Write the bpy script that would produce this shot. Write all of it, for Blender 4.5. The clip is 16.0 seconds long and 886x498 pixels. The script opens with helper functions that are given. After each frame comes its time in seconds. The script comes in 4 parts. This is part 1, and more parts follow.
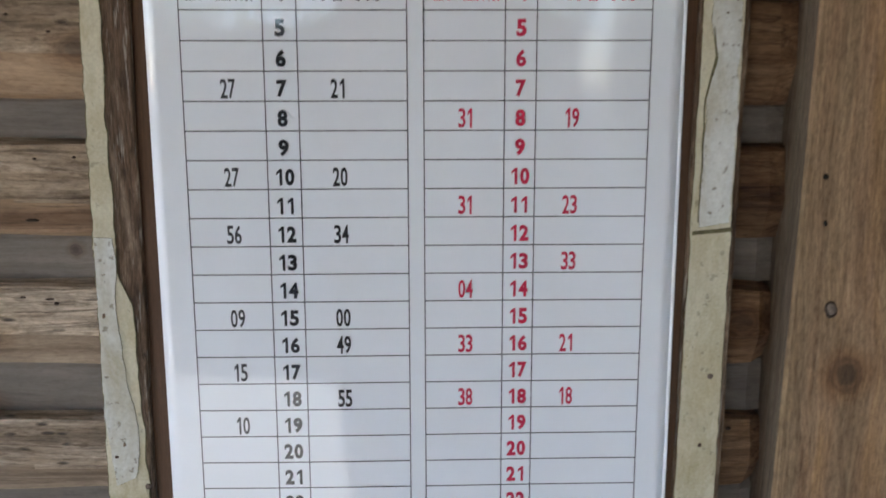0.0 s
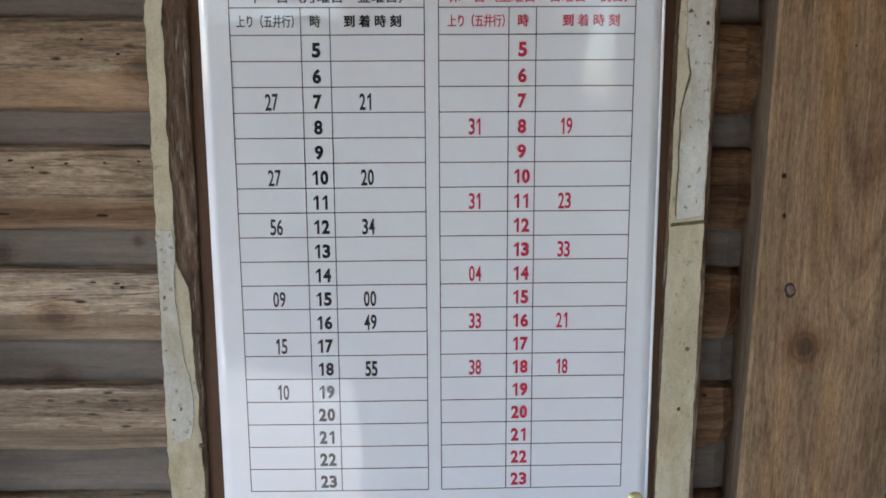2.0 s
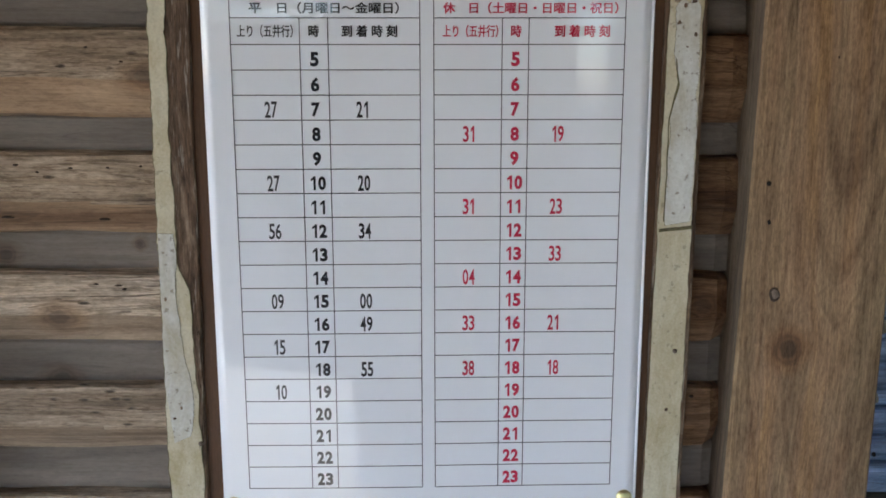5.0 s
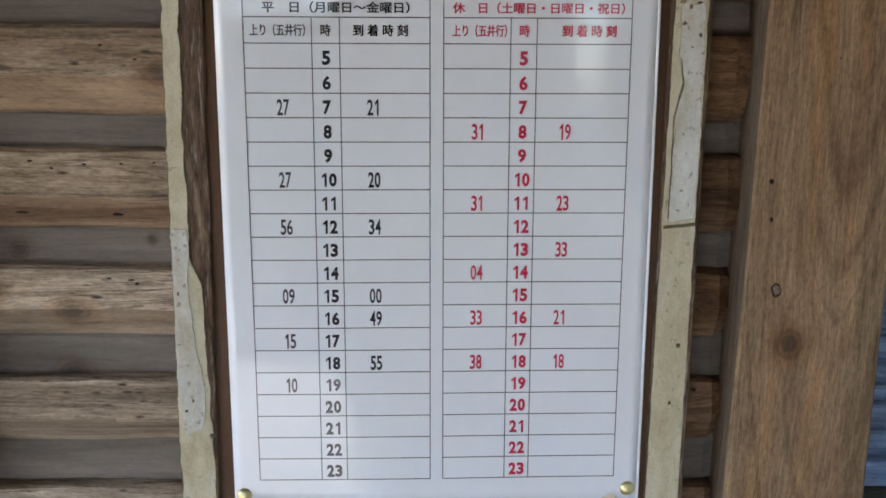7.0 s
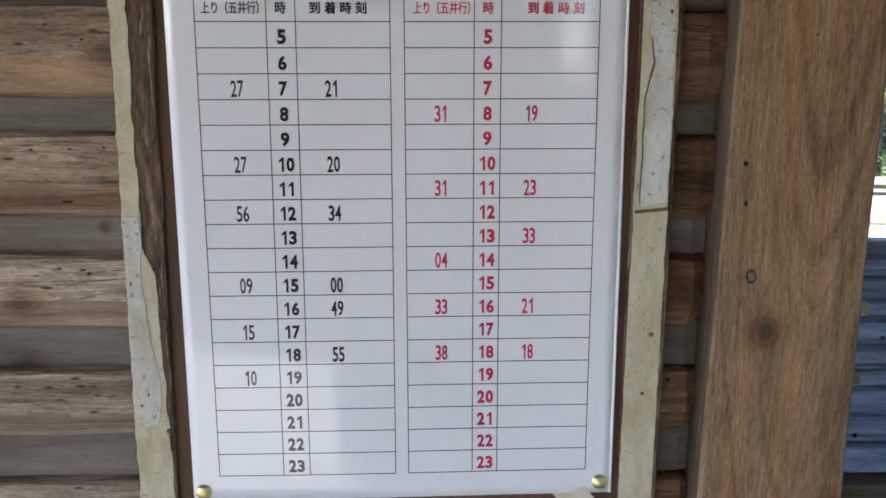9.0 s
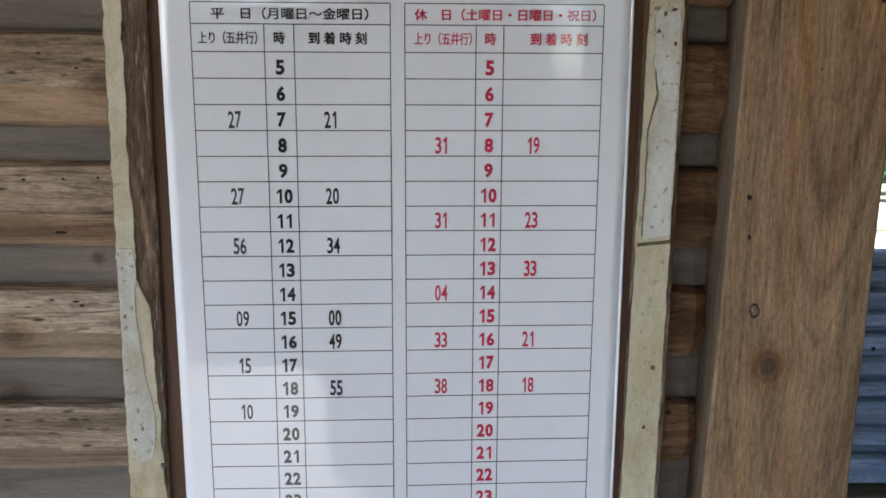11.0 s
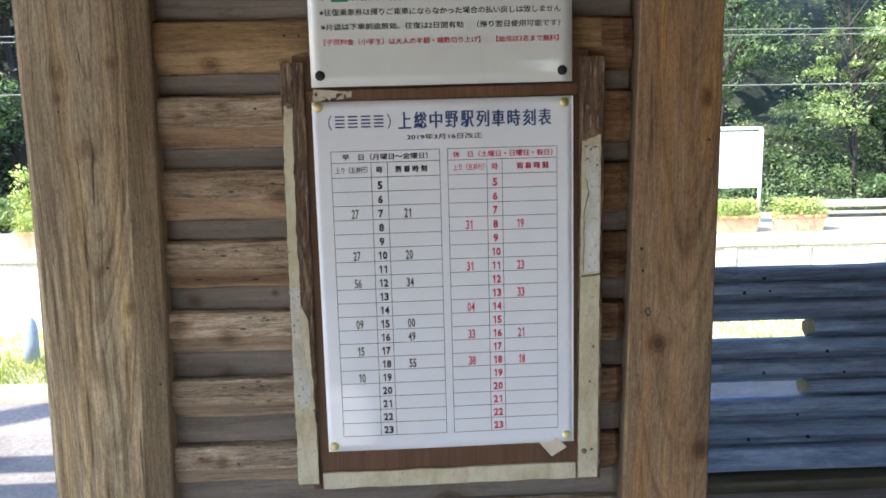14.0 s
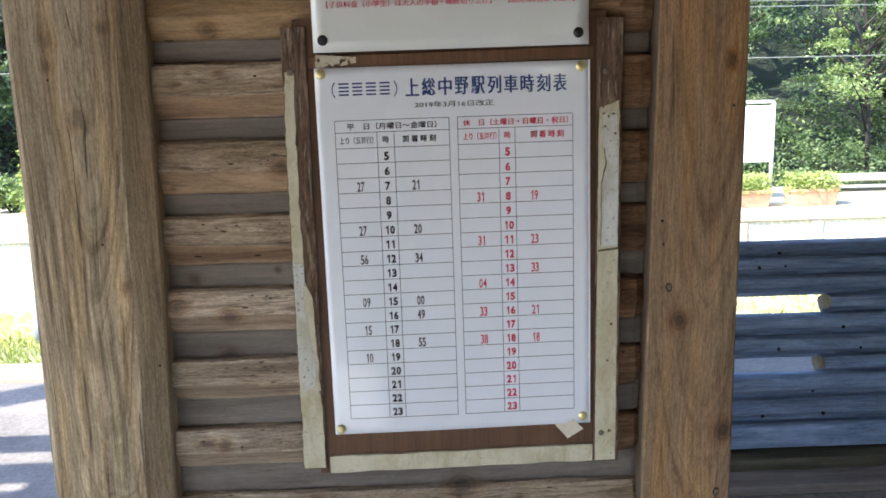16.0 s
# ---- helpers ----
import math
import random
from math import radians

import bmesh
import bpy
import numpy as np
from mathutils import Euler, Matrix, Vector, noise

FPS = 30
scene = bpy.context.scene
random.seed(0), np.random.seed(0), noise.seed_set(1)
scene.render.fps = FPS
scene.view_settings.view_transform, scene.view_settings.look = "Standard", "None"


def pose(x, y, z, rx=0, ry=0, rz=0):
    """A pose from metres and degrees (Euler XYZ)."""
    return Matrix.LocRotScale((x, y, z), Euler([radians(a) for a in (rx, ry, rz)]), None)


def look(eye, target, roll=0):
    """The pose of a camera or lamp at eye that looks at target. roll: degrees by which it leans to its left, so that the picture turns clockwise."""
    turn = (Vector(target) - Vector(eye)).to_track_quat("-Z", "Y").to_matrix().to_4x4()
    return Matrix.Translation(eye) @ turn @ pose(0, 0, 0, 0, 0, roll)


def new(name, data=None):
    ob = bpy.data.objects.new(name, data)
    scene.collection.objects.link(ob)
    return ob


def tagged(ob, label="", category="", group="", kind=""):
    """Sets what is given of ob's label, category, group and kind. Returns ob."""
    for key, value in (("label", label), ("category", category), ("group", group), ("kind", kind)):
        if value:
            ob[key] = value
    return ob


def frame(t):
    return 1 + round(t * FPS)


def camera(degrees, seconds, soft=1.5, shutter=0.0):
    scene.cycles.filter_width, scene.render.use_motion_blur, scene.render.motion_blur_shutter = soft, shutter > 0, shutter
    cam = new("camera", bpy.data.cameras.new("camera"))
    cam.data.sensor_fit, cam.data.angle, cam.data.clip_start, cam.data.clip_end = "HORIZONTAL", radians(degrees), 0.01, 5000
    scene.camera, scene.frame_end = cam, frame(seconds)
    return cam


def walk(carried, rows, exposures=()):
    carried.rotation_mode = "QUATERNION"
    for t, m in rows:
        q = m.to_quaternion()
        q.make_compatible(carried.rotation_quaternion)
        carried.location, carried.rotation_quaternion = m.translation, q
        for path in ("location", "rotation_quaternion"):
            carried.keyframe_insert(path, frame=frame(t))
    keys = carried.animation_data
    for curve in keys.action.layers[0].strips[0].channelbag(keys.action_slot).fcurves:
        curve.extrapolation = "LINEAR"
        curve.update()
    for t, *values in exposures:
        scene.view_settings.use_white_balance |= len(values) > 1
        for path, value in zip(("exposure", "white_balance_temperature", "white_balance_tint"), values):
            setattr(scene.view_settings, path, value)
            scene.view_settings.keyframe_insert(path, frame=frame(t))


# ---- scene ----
cam = camera(54.0, 16.0, soft=1.7, shutter=0.3)
PATH = [
    (0, 0.0017, -0.5052, 1.3654, -1.43, -10.14, -0.47),
    (0.5, 0.0115, -0.5655, 1.3822, -1.73, -8.64, -0.69),
    (1, 0.0043, -0.5967, 1.3837, -0.27, -9.11, -0.95),
    (1.5, -0.0053, -0.5965, 1.3727, -0.71, -10.00, -1.33),
    (2, -0.0061, -0.5882, 1.3717, -1.17, -9.98, -0.26),
    (2.5, -0.0055, -0.5922, 1.3723, -1.29, -9.20, -0.30),
    (3, -0.0048, -0.5996, 1.3776, -1.32, -9.51, -0.56),
    (3.5, -0.0046, -0.6053, 1.3734, -1.46, -9.34, -0.66),
    (6, -0.0059, -0.6021, 1.3817, -1.30, -10.55, -0.42),
    (6.5, -0.0120, -0.6066, 1.3754, -1.79, -10.37, -0.88),
    (7, -0.0165, -0.6133, 1.3813, -1.80, -10.46, -0.74),
    (7.5, -0.0152, -0.6071, 1.3757, -1.51, -10.72, -0.70),
    (8, -0.0020, -0.6008, 1.3763, -1.62, -10.89, -0.41),
    (8.5, 0.0024, -0.5953, 1.3734, -1.86, -11.17, -0.40),
    (9, 0.0055, -0.5917, 1.3757, -2.25, -11.17, -0.49),
    (11.5, -0.0017, -0.5788, 1.3973, -2.86, -10.71, -0.81),
    (12, 0.0029, -0.5860, 1.4019, -2.44, -9.06, -0.83),
    (12.5, 0.0214, -0.6185, 1.4188, -0.19, -10.59, 0.30),
    (13, 0.0375, -0.7485, 1.4528, 0.90, -10.76, 1.10),
    (13.5, -0.0258, -0.9462, 1.4722, -2.70, -11.51, 0.43),
    (14, -0.0565, -1.0260, 1.4920, -3.05, -9.35, 0.88),
    (14.5, -0.0752, -1.0127, 1.4806, -1.91, -11.03, 0.64),
    (15, -0.0726, -0.9953, 1.4795, -1.15, -11.67, 1.56),
    (15.5, -0.0634, -0.9878, 1.4814, -1.91, -11.06, 1.30),
    (16, -0.0559, -0.9787, 1.4802, -2.54, -10.84, 1.31),
]
walk(cam, [(t, pose(x, y, z, 90 + pitch, roll, yaw)) for t, x, y, z, yaw, pitch, roll in PATH],
     exposures=[(0.0, 2.65, 5820, 15), (16.0, 2.65, 5820, 15)])

# ---- sky and sun ----
SUN_DIR = Vector((0.80, 0.46, -0.95)).normalized()      # the way the sunlight travels
world = bpy.data.worlds.new("sky")
scene.world = world
world.use_nodes = True
wt = world.node_tree
sky = wt.nodes.new("ShaderNodeTexSky")
sky.sky_type = "NISHITA"
sky.sun_disc = False
sky.sun_elevation = math.asin(-SUN_DIR.z)
sky.sun_rotation = math.atan2(-SUN_DIR.x, -SUN_DIR.y)
sky.altitude = 100
wt.links.new(sky.outputs[0], wt.nodes["Background"].inputs[0])
wt.nodes["Background"].inputs[1].default_value = 0.15
sun = new("sun", bpy.data.lights.new("sun", "SUN"))
sun.data.energy = 3.1
sun.data.angle = radians(0.55)
sun.data.color = (1.0, 0.925, 0.78)
sun.matrix_world = look((-8, -6, 12), Vector((-8, -6, 12)) + SUN_DIR)


# ---- materials ----
class Nodes:
    """Short-hand for building a node material."""

    def __init__(self, name):
        self.mat = bpy.data.materials.new(name)
        self.mat.use_nodes = True
        self.nt = self.mat.node_tree
        self.bsdf = self.nt.nodes["Principled BSDF"]

    def add(self, kind, **values):
        n = self.nt.nodes.new(kind)
        for k, v in values.items():
            if k in n.inputs:
                n.inputs[k].default_value = v
        return n

    def link(self, a, b):
        self.nt.links.new(a, b)

    def coords(self, scale, spread=7.0):
        """Object coordinates, shifted at random for each object, stretched by scale."""
        tc, info = self.add("ShaderNodeTexCoord"), self.add("ShaderNodeObjectInfo")
        mul = self.add("ShaderNodeVectorMath")
        mul.operation = "MULTIPLY_ADD"
        mul.inputs[1].default_value = (spread, spread * 1.7, spread * 0.6)
        self.link(info.outputs["Random"], mul.inputs[0])
        self.link(tc.outputs["Object"], mul.inputs[2])
        mp = self.add("ShaderNodeMapping")
        mp.inputs["Scale"].default_value = scale
        self.link(mul.outputs[0], mp.inputs[0])
        return mp.outputs[0]

    def noise(self, vec, scale, detail=4.0, rough=0.55, distort=0.0):
        n = self.add("ShaderNodeTexNoise", Scale=scale, Detail=detail, Roughness=rough, Distortion=distort)
        self.link(vec, n.inputs["Vector"])
        return n.outputs["Fac"]

    def ramp(self, fac, stops):
        r = self.add("ShaderNodeValToRGB")
        e = r.color_ramp.elements
        while len(e) < len(stops):
            e.new(0.5)
        for el, (p, c) in zip(e, stops):
            el.position = p
            el.color = (*c, 1) if len(c) == 3 else c
        self.link(fac, r.inputs[0])
        return r.outputs[0]

    def mix(self, a, b, fac, mode="MIX"):
        m = self.add("ShaderNodeMix")
        m.data_type, m.blend_type = "RGBA", mode
        for sock, v in ((m.inputs[0], fac), (m.inputs[6], a), (m.inputs[7], b)):
            if isinstance(v, (int, float)):
                sock.default_value = v
            elif isinstance(v, tuple):
                sock.default_value = (*v, 1)
            else:
                self.link(v, sock)
        return m.outputs[2]

    def finish(self, color, rough=0.7, bump=None, strength=0.3, distance=0.002, metal=0.0, spec=0.4):
        b = self.bsdf
        b.inputs["Metallic"].default_value = metal
        b.inputs["Specular IOR Level"].default_value = spec
        for sock, v in ((b.inputs["Base Color"], color), (b.inputs["Roughness"], rough)):
            if isinstance(v, (int, float)):
                sock.default_value = v
            elif isinstance(v, tuple):
                sock.default_value = (*v, 1)
            else:
                self.link(v, sock)
        if bump is not None:
            n = self.add("ShaderNodeBump", Strength=strength, Distance=distance)
            self.link(bump, n.inputs["Height"])
            self.link(n.outputs[0], b.inputs["Normal"])
        return self.mat


def knot_field(m, knots, bend=0.55):
    """Knots at (x, z, half width, half height) in the world: how far the grain gives way round them, and the distance to the nearest in knot radii."""
    geo = m.add("ShaderNodeNewGeometry")
    ragged = m.add("ShaderNodeTexNoise", Scale=120.0, Detail=2.0)
    m.link(geo.outputs["Position"], ragged.inputs["Vector"])
    pos = m.add("ShaderNodeVectorMath")
    pos.operation = "MULTIPLY_ADD"
    pos.inputs[1].default_value = (0.004, 0.0, 0.004)
    m.link(ragged.outputs["Color"], pos.inputs[0])
    m.link(geo.outputs["Position"], pos.inputs[2])

    def vec(op, a, b):
        n = m.add("ShaderNodeVectorMath")
        n.operation = op
        for sock, v in zip(n.inputs, (a, b)):
            if isinstance(v, tuple):
                sock.default_value = v
            elif v is not None:
                m.link(v, sock)
        return n

    def num(op, a, b):
        n = m.add("ShaderNodeMath")
        n.operation = op
        for sock, v in zip(n.inputs, (a, b)):
            if isinstance(v, (int, float)):
                sock.default_value = v
            else:
                m.link(v, sock)
        return n.outputs[0]

    total, near = None, None
    for x, z, rx, rz in knots:
        v = vec("SUBTRACT", pos.outputs[0], (x + 0.002, 0.0, z + 0.002)).outputs[0]
        d = vec("LENGTH", vec("MULTIPLY", v, (1 / rx, 0.0, 1 / rz)).outputs[0], None).outputs["Value"]
        pull = num("DIVIDE", -bend, num("ADD", num("MULTIPLY", num("MULTIPLY", d, d), 0.5), 1.0))
        sc = vec("SCALE", vec("MULTIPLY", v, (1.0, 0.0, 1.0)).outputs[0], None)
        m.link(pull, sc.inputs["Scale"])
        total = sc.outputs[0] if total is None else vec("ADD", total, sc.outputs[0]).outputs[0]
        near = d if near is None else num("MINIMUM", near, d)
    return total, near


def knot_tint(m, col, near, depth=1.0):
    """Dark heart, paler collar and a stained halo."""
    tone = m.ramp(m_scaled(m, near, 0.4), [(0.0, (0.30, 0.27, 0.26)), (0.24, (0.34, 0.30, 0.28)), (0.34, (0.62, 0.52, 0.45)), (0.42, (0.50, 0.42, 0.36)), (0.56, (0.84, 0.74, 0.64)), (0.95, (1, 1, 1))])
    return m.mix(col, tone, depth, "MULTIPLY")


def m_scaled(m, value, k):
    n = m.add("ShaderNodeMath")
    n.operation = "MULTIPLY"
    n.inputs[1].default_value = k
    m.link(value, n.inputs[0])
    return n.outputs[0]


def timber(name, dark, mid, light, knots, heart, spacing, lines=0.7, crack=0.5, patch_hue=0.6, ridge=0.5, rough=0.8, split=0.0, streaks=0.8, heartwood=0.8):
    """A hewn post: flat-sawn growth rings of uneven spacing that flow round its knots, soft fibre, and patches of gold, grey and green.
    heart: the leaning pith (x, y, z, lean)."""
    m = Nodes(name)
    geo = m.add("ShaderNodeNewGeometry")
    pos = geo.outputs["Position"]
    near = None

    def vadd(a, b, k=None):
        n = m.add("ShaderNodeVectorMath")
        n.operation = "ADD" if k is None else "MULTIPLY_ADD"
        m.link(a, n.inputs[0])
        if k is None:
            m.link(b, n.inputs[1])
        else:
            n.inputs[1].default_value = k
            m.link(b, n.inputs[2])
        return n.outputs[0]

    def num(op, a, b):
        n = m.add("ShaderNodeMath")
        n.operation = op
        for sock, v in zip(n.inputs, (a, b)):
            if isinstance(v, (int, float)):
                sock.default_value = v
            else:
                m.link(v, sock)
        return n.outputs[0]

    def mapped(vec, scale):
        mp = m.add("ShaderNodeMapping")
        mp.inputs["Scale"].default_value = scale
        m.link(vec, mp.inputs[0])
        return mp.outputs[0]

    bent = pos
    if knots:
        pull, near = knot_field(m, knots)
        bent = vadd(pos, pull)
    sway = m.add("ShaderNodeTexNoise", Scale=7.0, Detail=3.0, Roughness=0.5)
    m.link(mapped(bent, (1.6, 1.6, 0.55)), sway.inputs["Vector"])
    bent = vadd(sway.outputs["Color"], bent, (0.016, 0.016, 0.0))
    sep = m.add("ShaderNodeSeparateXYZ")
    m.link(bent, sep.inputs[0])
    hx, hy, hz, lean = heart
    dx = num("SUBTRACT", sep.outputs[0], hx + 0.008)
    dy = num("ADD", num("SUBTRACT", sep.outputs[1], hy + 0.008), num("MULTIPLY", num("SUBTRACT", sep.outputs[2], hz), lean))
    rad = num("SQRT", num("ADD", num("MULTIPLY", dx, dx), num("MULTIPLY", dy, dy)), 0.0)

    def rings(freq, detail):
        n = m.add("ShaderNodeTexNoise", Scale=1.0, Detail=detail, Roughness=0.6)
        n.noise_dimensions = "1D"
        m.link(num("MULTIPLY", rad, freq), n.inputs["W"])
        return n.outputs["Fac"]

    grain = rings(1.0 / spacing, 2.0)
    blur = m.noise(mapped(bent, (60, 60, 5)), 1.0, 3, 0.6)
    col = m.ramp(grain, [(0.36, dark), (0.50, mid), (0.64, light)])
    col = m.mix(mid, col, lines)
    # thin darker late wood, here strong and there faint
    late = m.ramp(rings(2.6 / spacing, 1.0), [(0.35, (0.42, 0.35, 0.29)), (0.43, (0.97, 0.96, 0.95)), (0.60, (1.05, 1.04, 1.02))])
    gate = m.ramp(m.noise(mapped(bent, (14, 14, 3.0)), 1.0, 4, 0.6), [(0.40, (0.30,) * 3), (0.60, (1, 1, 1))])
    col = m.mix(col, m.mix((1, 1, 1), late, gate), lines, "MULTIPLY")
    fibre = m.noise(mapped(bent, (560, 560, 26)), 1.0, 5, 0.72)
    col = m.mix(col, m.ramp(fibre, [(0.36, (0.66, 0.63, 0.60)), (0.50, (0.99, 0.99, 0.99)), (0.64, (1.20, 1.19, 1.17))]), 0.8, "MULTIPLY")
    streak = m.noise(mapped(bent, (240, 240, 6.5)), 1.0, 5, 0.68, 0.3)
    col = m.mix(col, m.ramp(streak, [(0.34, (0.56, 0.52, 0.47)), (0.45, (0.90, 0.88, 0.86)), (0.54, (1.06, 1.05, 1.03)), (0.66, (1.26, 1.25, 1.21))]), streaks, "MULTIPLY")
    worn = m.noise(mapped(bent, (170, 170, 38)), 1.0, 6, 0.75, 0.8)
    col = m.mix(col, m.ramp(worn, [(0.36, (0.72, 0.69, 0.66)), (0.50, (1, 1, 1)), (0.64, (1.18, 1.17, 1.15))]), streaks * 0.8, "MULTIPLY")
    grit = m.noise(mapped(pos, (700, 700, 190)), 1.0, 3, 0.7)
    col = m.mix(col, m.ramp(grit, [(0.36, (0.70, 0.68, 0.66)), (0.50, (1, 1, 1)), (0.64, (1.22, 1.21, 1.19))]), 0.8, "MULTIPLY")
    col = m.mix(col, m.ramp(blur, [(0.34, (0.74, 0.72, 0.69)), (0.50, (1, 1, 1)), (0.66, (1.18, 1.16, 1.12))]), 0.5, "MULTIPLY")
    hue = m.noise(mapped(bent, (34, 34, 1.9)), 1.0, 3, 0.55)
    col = m.mix(col, m.ramp(hue, [(0.36, (0.80, 0.86, 0.80)), (0.46, (0.94, 0.96, 0.95)), (0.54, (1.04, 0.95, 0.92)), (0.62, (1.30, 1.10, 0.70))]), patch_hue, "MULTIPLY")
    stain = m.noise(mapped(pos, (9, 9, 4)), 1.0, 5, 0.6)
    col = m.mix(col, m.ramp(stain, [(0.34, (0.70, 0.68, 0.66)), (0.52, (1, 1, 1)), (0.70, (1.14, 1.13, 1.12))]), 0.5, "MULTIPLY")
    height = m.mix(m.mix(m.mix(fibre, grit, 0.35), streak, 0.5), grain, 0.3)
    # short drying cracks that follow the grain
    cr = m.ramp(m.noise(mapped(bent, (190, 190, 7)), 1.0, 2, 0.5), [(0.30, (1, 1, 1)), (0.335, (0, 0, 0))])
    cgate = m.ramp(m.noise(mapped(pos, (16, 16, 5)), 1.0, 3, 0.6), [(0.47, (0, 0, 0)), (0.56, (1, 1, 1))])
    crk = m.mix((0, 0, 0), m.mix((0, 0, 0), cr, cgate), crack)
    if split:
        # weathered ridges, deep furrows and torn slivers where rain reaches the wood
        low = m.add("ShaderNodeMapRange")
        for key, v in (("From Min", 1.46), ("From Max", 1.18), ("To Min", 0.0), ("To Max", 1.0)):
            low.inputs[key].default_value = v
        far = m.noise(mapped(pos, (12, 12, 4)), 1.0, 4, 0.6)
        m.link(num("ADD", sep.outputs[2], num("MULTIPLY", num("SUBTRACT", far, 0.5), 0.5)), low.inputs["Value"])
        wet = m.mix((0, 0, 0), (1, 1, 1), low.outputs[0])
        fur = m.noise(mapped(bent, (150, 150, 5.5)), 1.0, 2, 0.5, 0.2)
        furrow = m.ramp(fur, [(0.33, (0.34, 0.28, 0.22)), (0.41, (0.86, 0.82, 0.76)), (0.50, (1.08, 1.07, 1.03)), (0.60, (1.36, 1.35, 1.28))])
        col = m.mix(col, m.mix((1, 1, 1), furrow, wet), split, "MULTIPLY")
        height = m.mix(height, fur, m.mix((0.15,) * 3, (0.8,) * 3, low.outputs[0]))
    col = m.mix(col, tuple(c * 0.22 for c in dark), crk)
    height = m.mix(height, (0, 0, 0), crk)
    if near is not None:
        col = knot_tint(m, col, near, heartwood)
    return m.finish(col, m.ramp(fibre, [(0.3, (rough + .08,) * 3), (0.7, (rough - .08,) * 3)]), height, ridge, 0.003)


def wood(name, dark, mid, light, axis="x", grain=1.0, crack=0.5, speck=0.3, tint=0.25, bump=0.5, rough=0.78, fibre=0.7, blotch=0.7, long=30.0, weather=0.0, flake=0.0, wander=0.0, knots=()):
    """Weathered timber with its grain along one axis of the piece."""
    m = Nodes(name)

    vw = m.coords((1, 1, 1))
    bent = vw
    if wander:
        # grain that sways and parts round hidden knots
        low = {"x": (0.35, 1, 1), "y": (1, 0.35, 1), "z": (1, 1, 0.35)}[axis]
        sway = m.add("ShaderNodeTexNoise", Scale=15.0, Detail=1.5)
        m.link(m.coords(low), sway.inputs["Vector"])
        ma = m.add("ShaderNodeVectorMath")
        ma.operation = "MULTIPLY_ADD"
        ma.inputs[1].default_value = (wander, wander, wander)
        m.link(sway.outputs["Color"], ma.inputs[0])
        m.link(vw, ma.inputs[2])
        bent = ma.outputs[0]
    near = None
    if knots:
        pull, near = knot_field(m, knots)
        va = m.add("ShaderNodeVectorMath")
        m.link(bent, va.inputs[0])
        m.link(pull, va.inputs[1])
        bent = va.outputs[0]

    def along(across, ratio):
        low = across / ratio
        mp = m.add("ShaderNodeMapping")
        mp.inputs["Scale"].default_value = {"x": (low, across, across), "y": (across, low, across), "z": (across, across, low)}[axis]
        m.link(bent, mp.inputs[0])
        return mp.outputs[0]

    big = m.noise(along(4.0, 3.0), 4.0, 4, 0.6, 0.8)
    band = m.noise(along(14.0, long), 3.0 * grain, 4, 0.55, 0.9)
    fine = m.noise(along(14.0, long * 1.6), 17 * grain, 5, 0.7, 0.2)
    hair = m.noise(along(14.0, long * 2.2), 48 * grain, 3, 0.7)
    col = m.ramp(band, [(0.32, dark), (0.47, mid), (0.64, light)])
    col = m.mix(col, m.ramp(fine, [(0.34, (0.42, 0.39, 0.36)), (0.52, (0.98, 0.97, 0.96)), (0.70, (1.22, 1.20, 1.17))]), fibre, "MULTIPLY")
    col = m.mix(col, m.ramp(hair, [(0.34, (0.62, 0.60, 0.58)), (0.62, (1.15, 1.14, 1.12))]), fibre * 0.8, "MULTIPLY")
    grit = m.noise(along(14.0, 3.2), 42.0, 4, 0.72, 0.4)
    col = m.mix(col, m.ramp(grit, [(0.36, (0.66, 0.63, 0.60)), (0.50, (1, 1, 1)), (0.64, (1.24, 1.23, 1.20))]), fibre, "MULTIPLY")
    col = m.mix(col, m.ramp(big, [(0.3, (0.62, 0.59, 0.56)), (0.7, (1.28, 1.25, 1.20))]), blotch, "MULTIPLY")
    if weather:
        # patchy silvering and torn fibres, and thin dark weather lines
        torn = m.noise(along(14.0, 4.5), 11.0, 6, 0.72, 0.6)
        col = m.mix(col, m.ramp(torn, [(0.33, (0.45, 0.42, 0.38)), (0.47, (0.92, 0.90, 0.88)), (0.56, (1.12, 1.12, 1.12)), (0.70, (1.45, 1.45, 1.45))]), weather, "MULTIPLY")
        line = m.noise(along(14.0, 9.0), 21.0, 4, 0.6, 0.5)
        col = m.mix(col, m.ramp(line, [(0.36, (0.35, 0.30, 0.26)), (0.42, (1, 1, 1))]), weather * 0.9, "MULTIPLY")
    if flake:
        fl = m.ramp(m.noise(along(14.0, 12.0), 24.0, 4, 0.65), [(0.58, (0, 0, 0)), (0.66, (1, 1, 1))])
        col = m.mix(col, (0.50, 0.46, 0.38), m.mix((0, 0, 0), (flake, flake, flake), fl))
    info = m.add("ShaderNodeObjectInfo")
    col = m.mix(col, m.ramp(info.outputs["Random"], [(0.0, (1 - tint, 1 - tint * 1.1, 1 - tint * 1.25)), (0.5, (1, 0.98, 0.95)), (1.0, (1 + tint, 1 + tint * 0.95, 1 + tint * 0.8))]), 1.0, "MULTIPLY")
    # long drying cracks
    cr = m.ramp(m.noise(along(12.0, long * 1.4), 8.0 * grain, 3, 0.5, 0.7), [(0.482, (0, 0, 0)), (0.497, (1, 1, 1)), (0.503, (1, 1, 1)), (0.518, (0, 0, 0))])
    gate = m.ramp(m.noise(along(6.0, 4.0), 2.4, 3), [(0.46, (0, 0, 0)), (0.58, (1, 1, 1))])
    crk = m.mix((0, 0, 0), cr, gate)
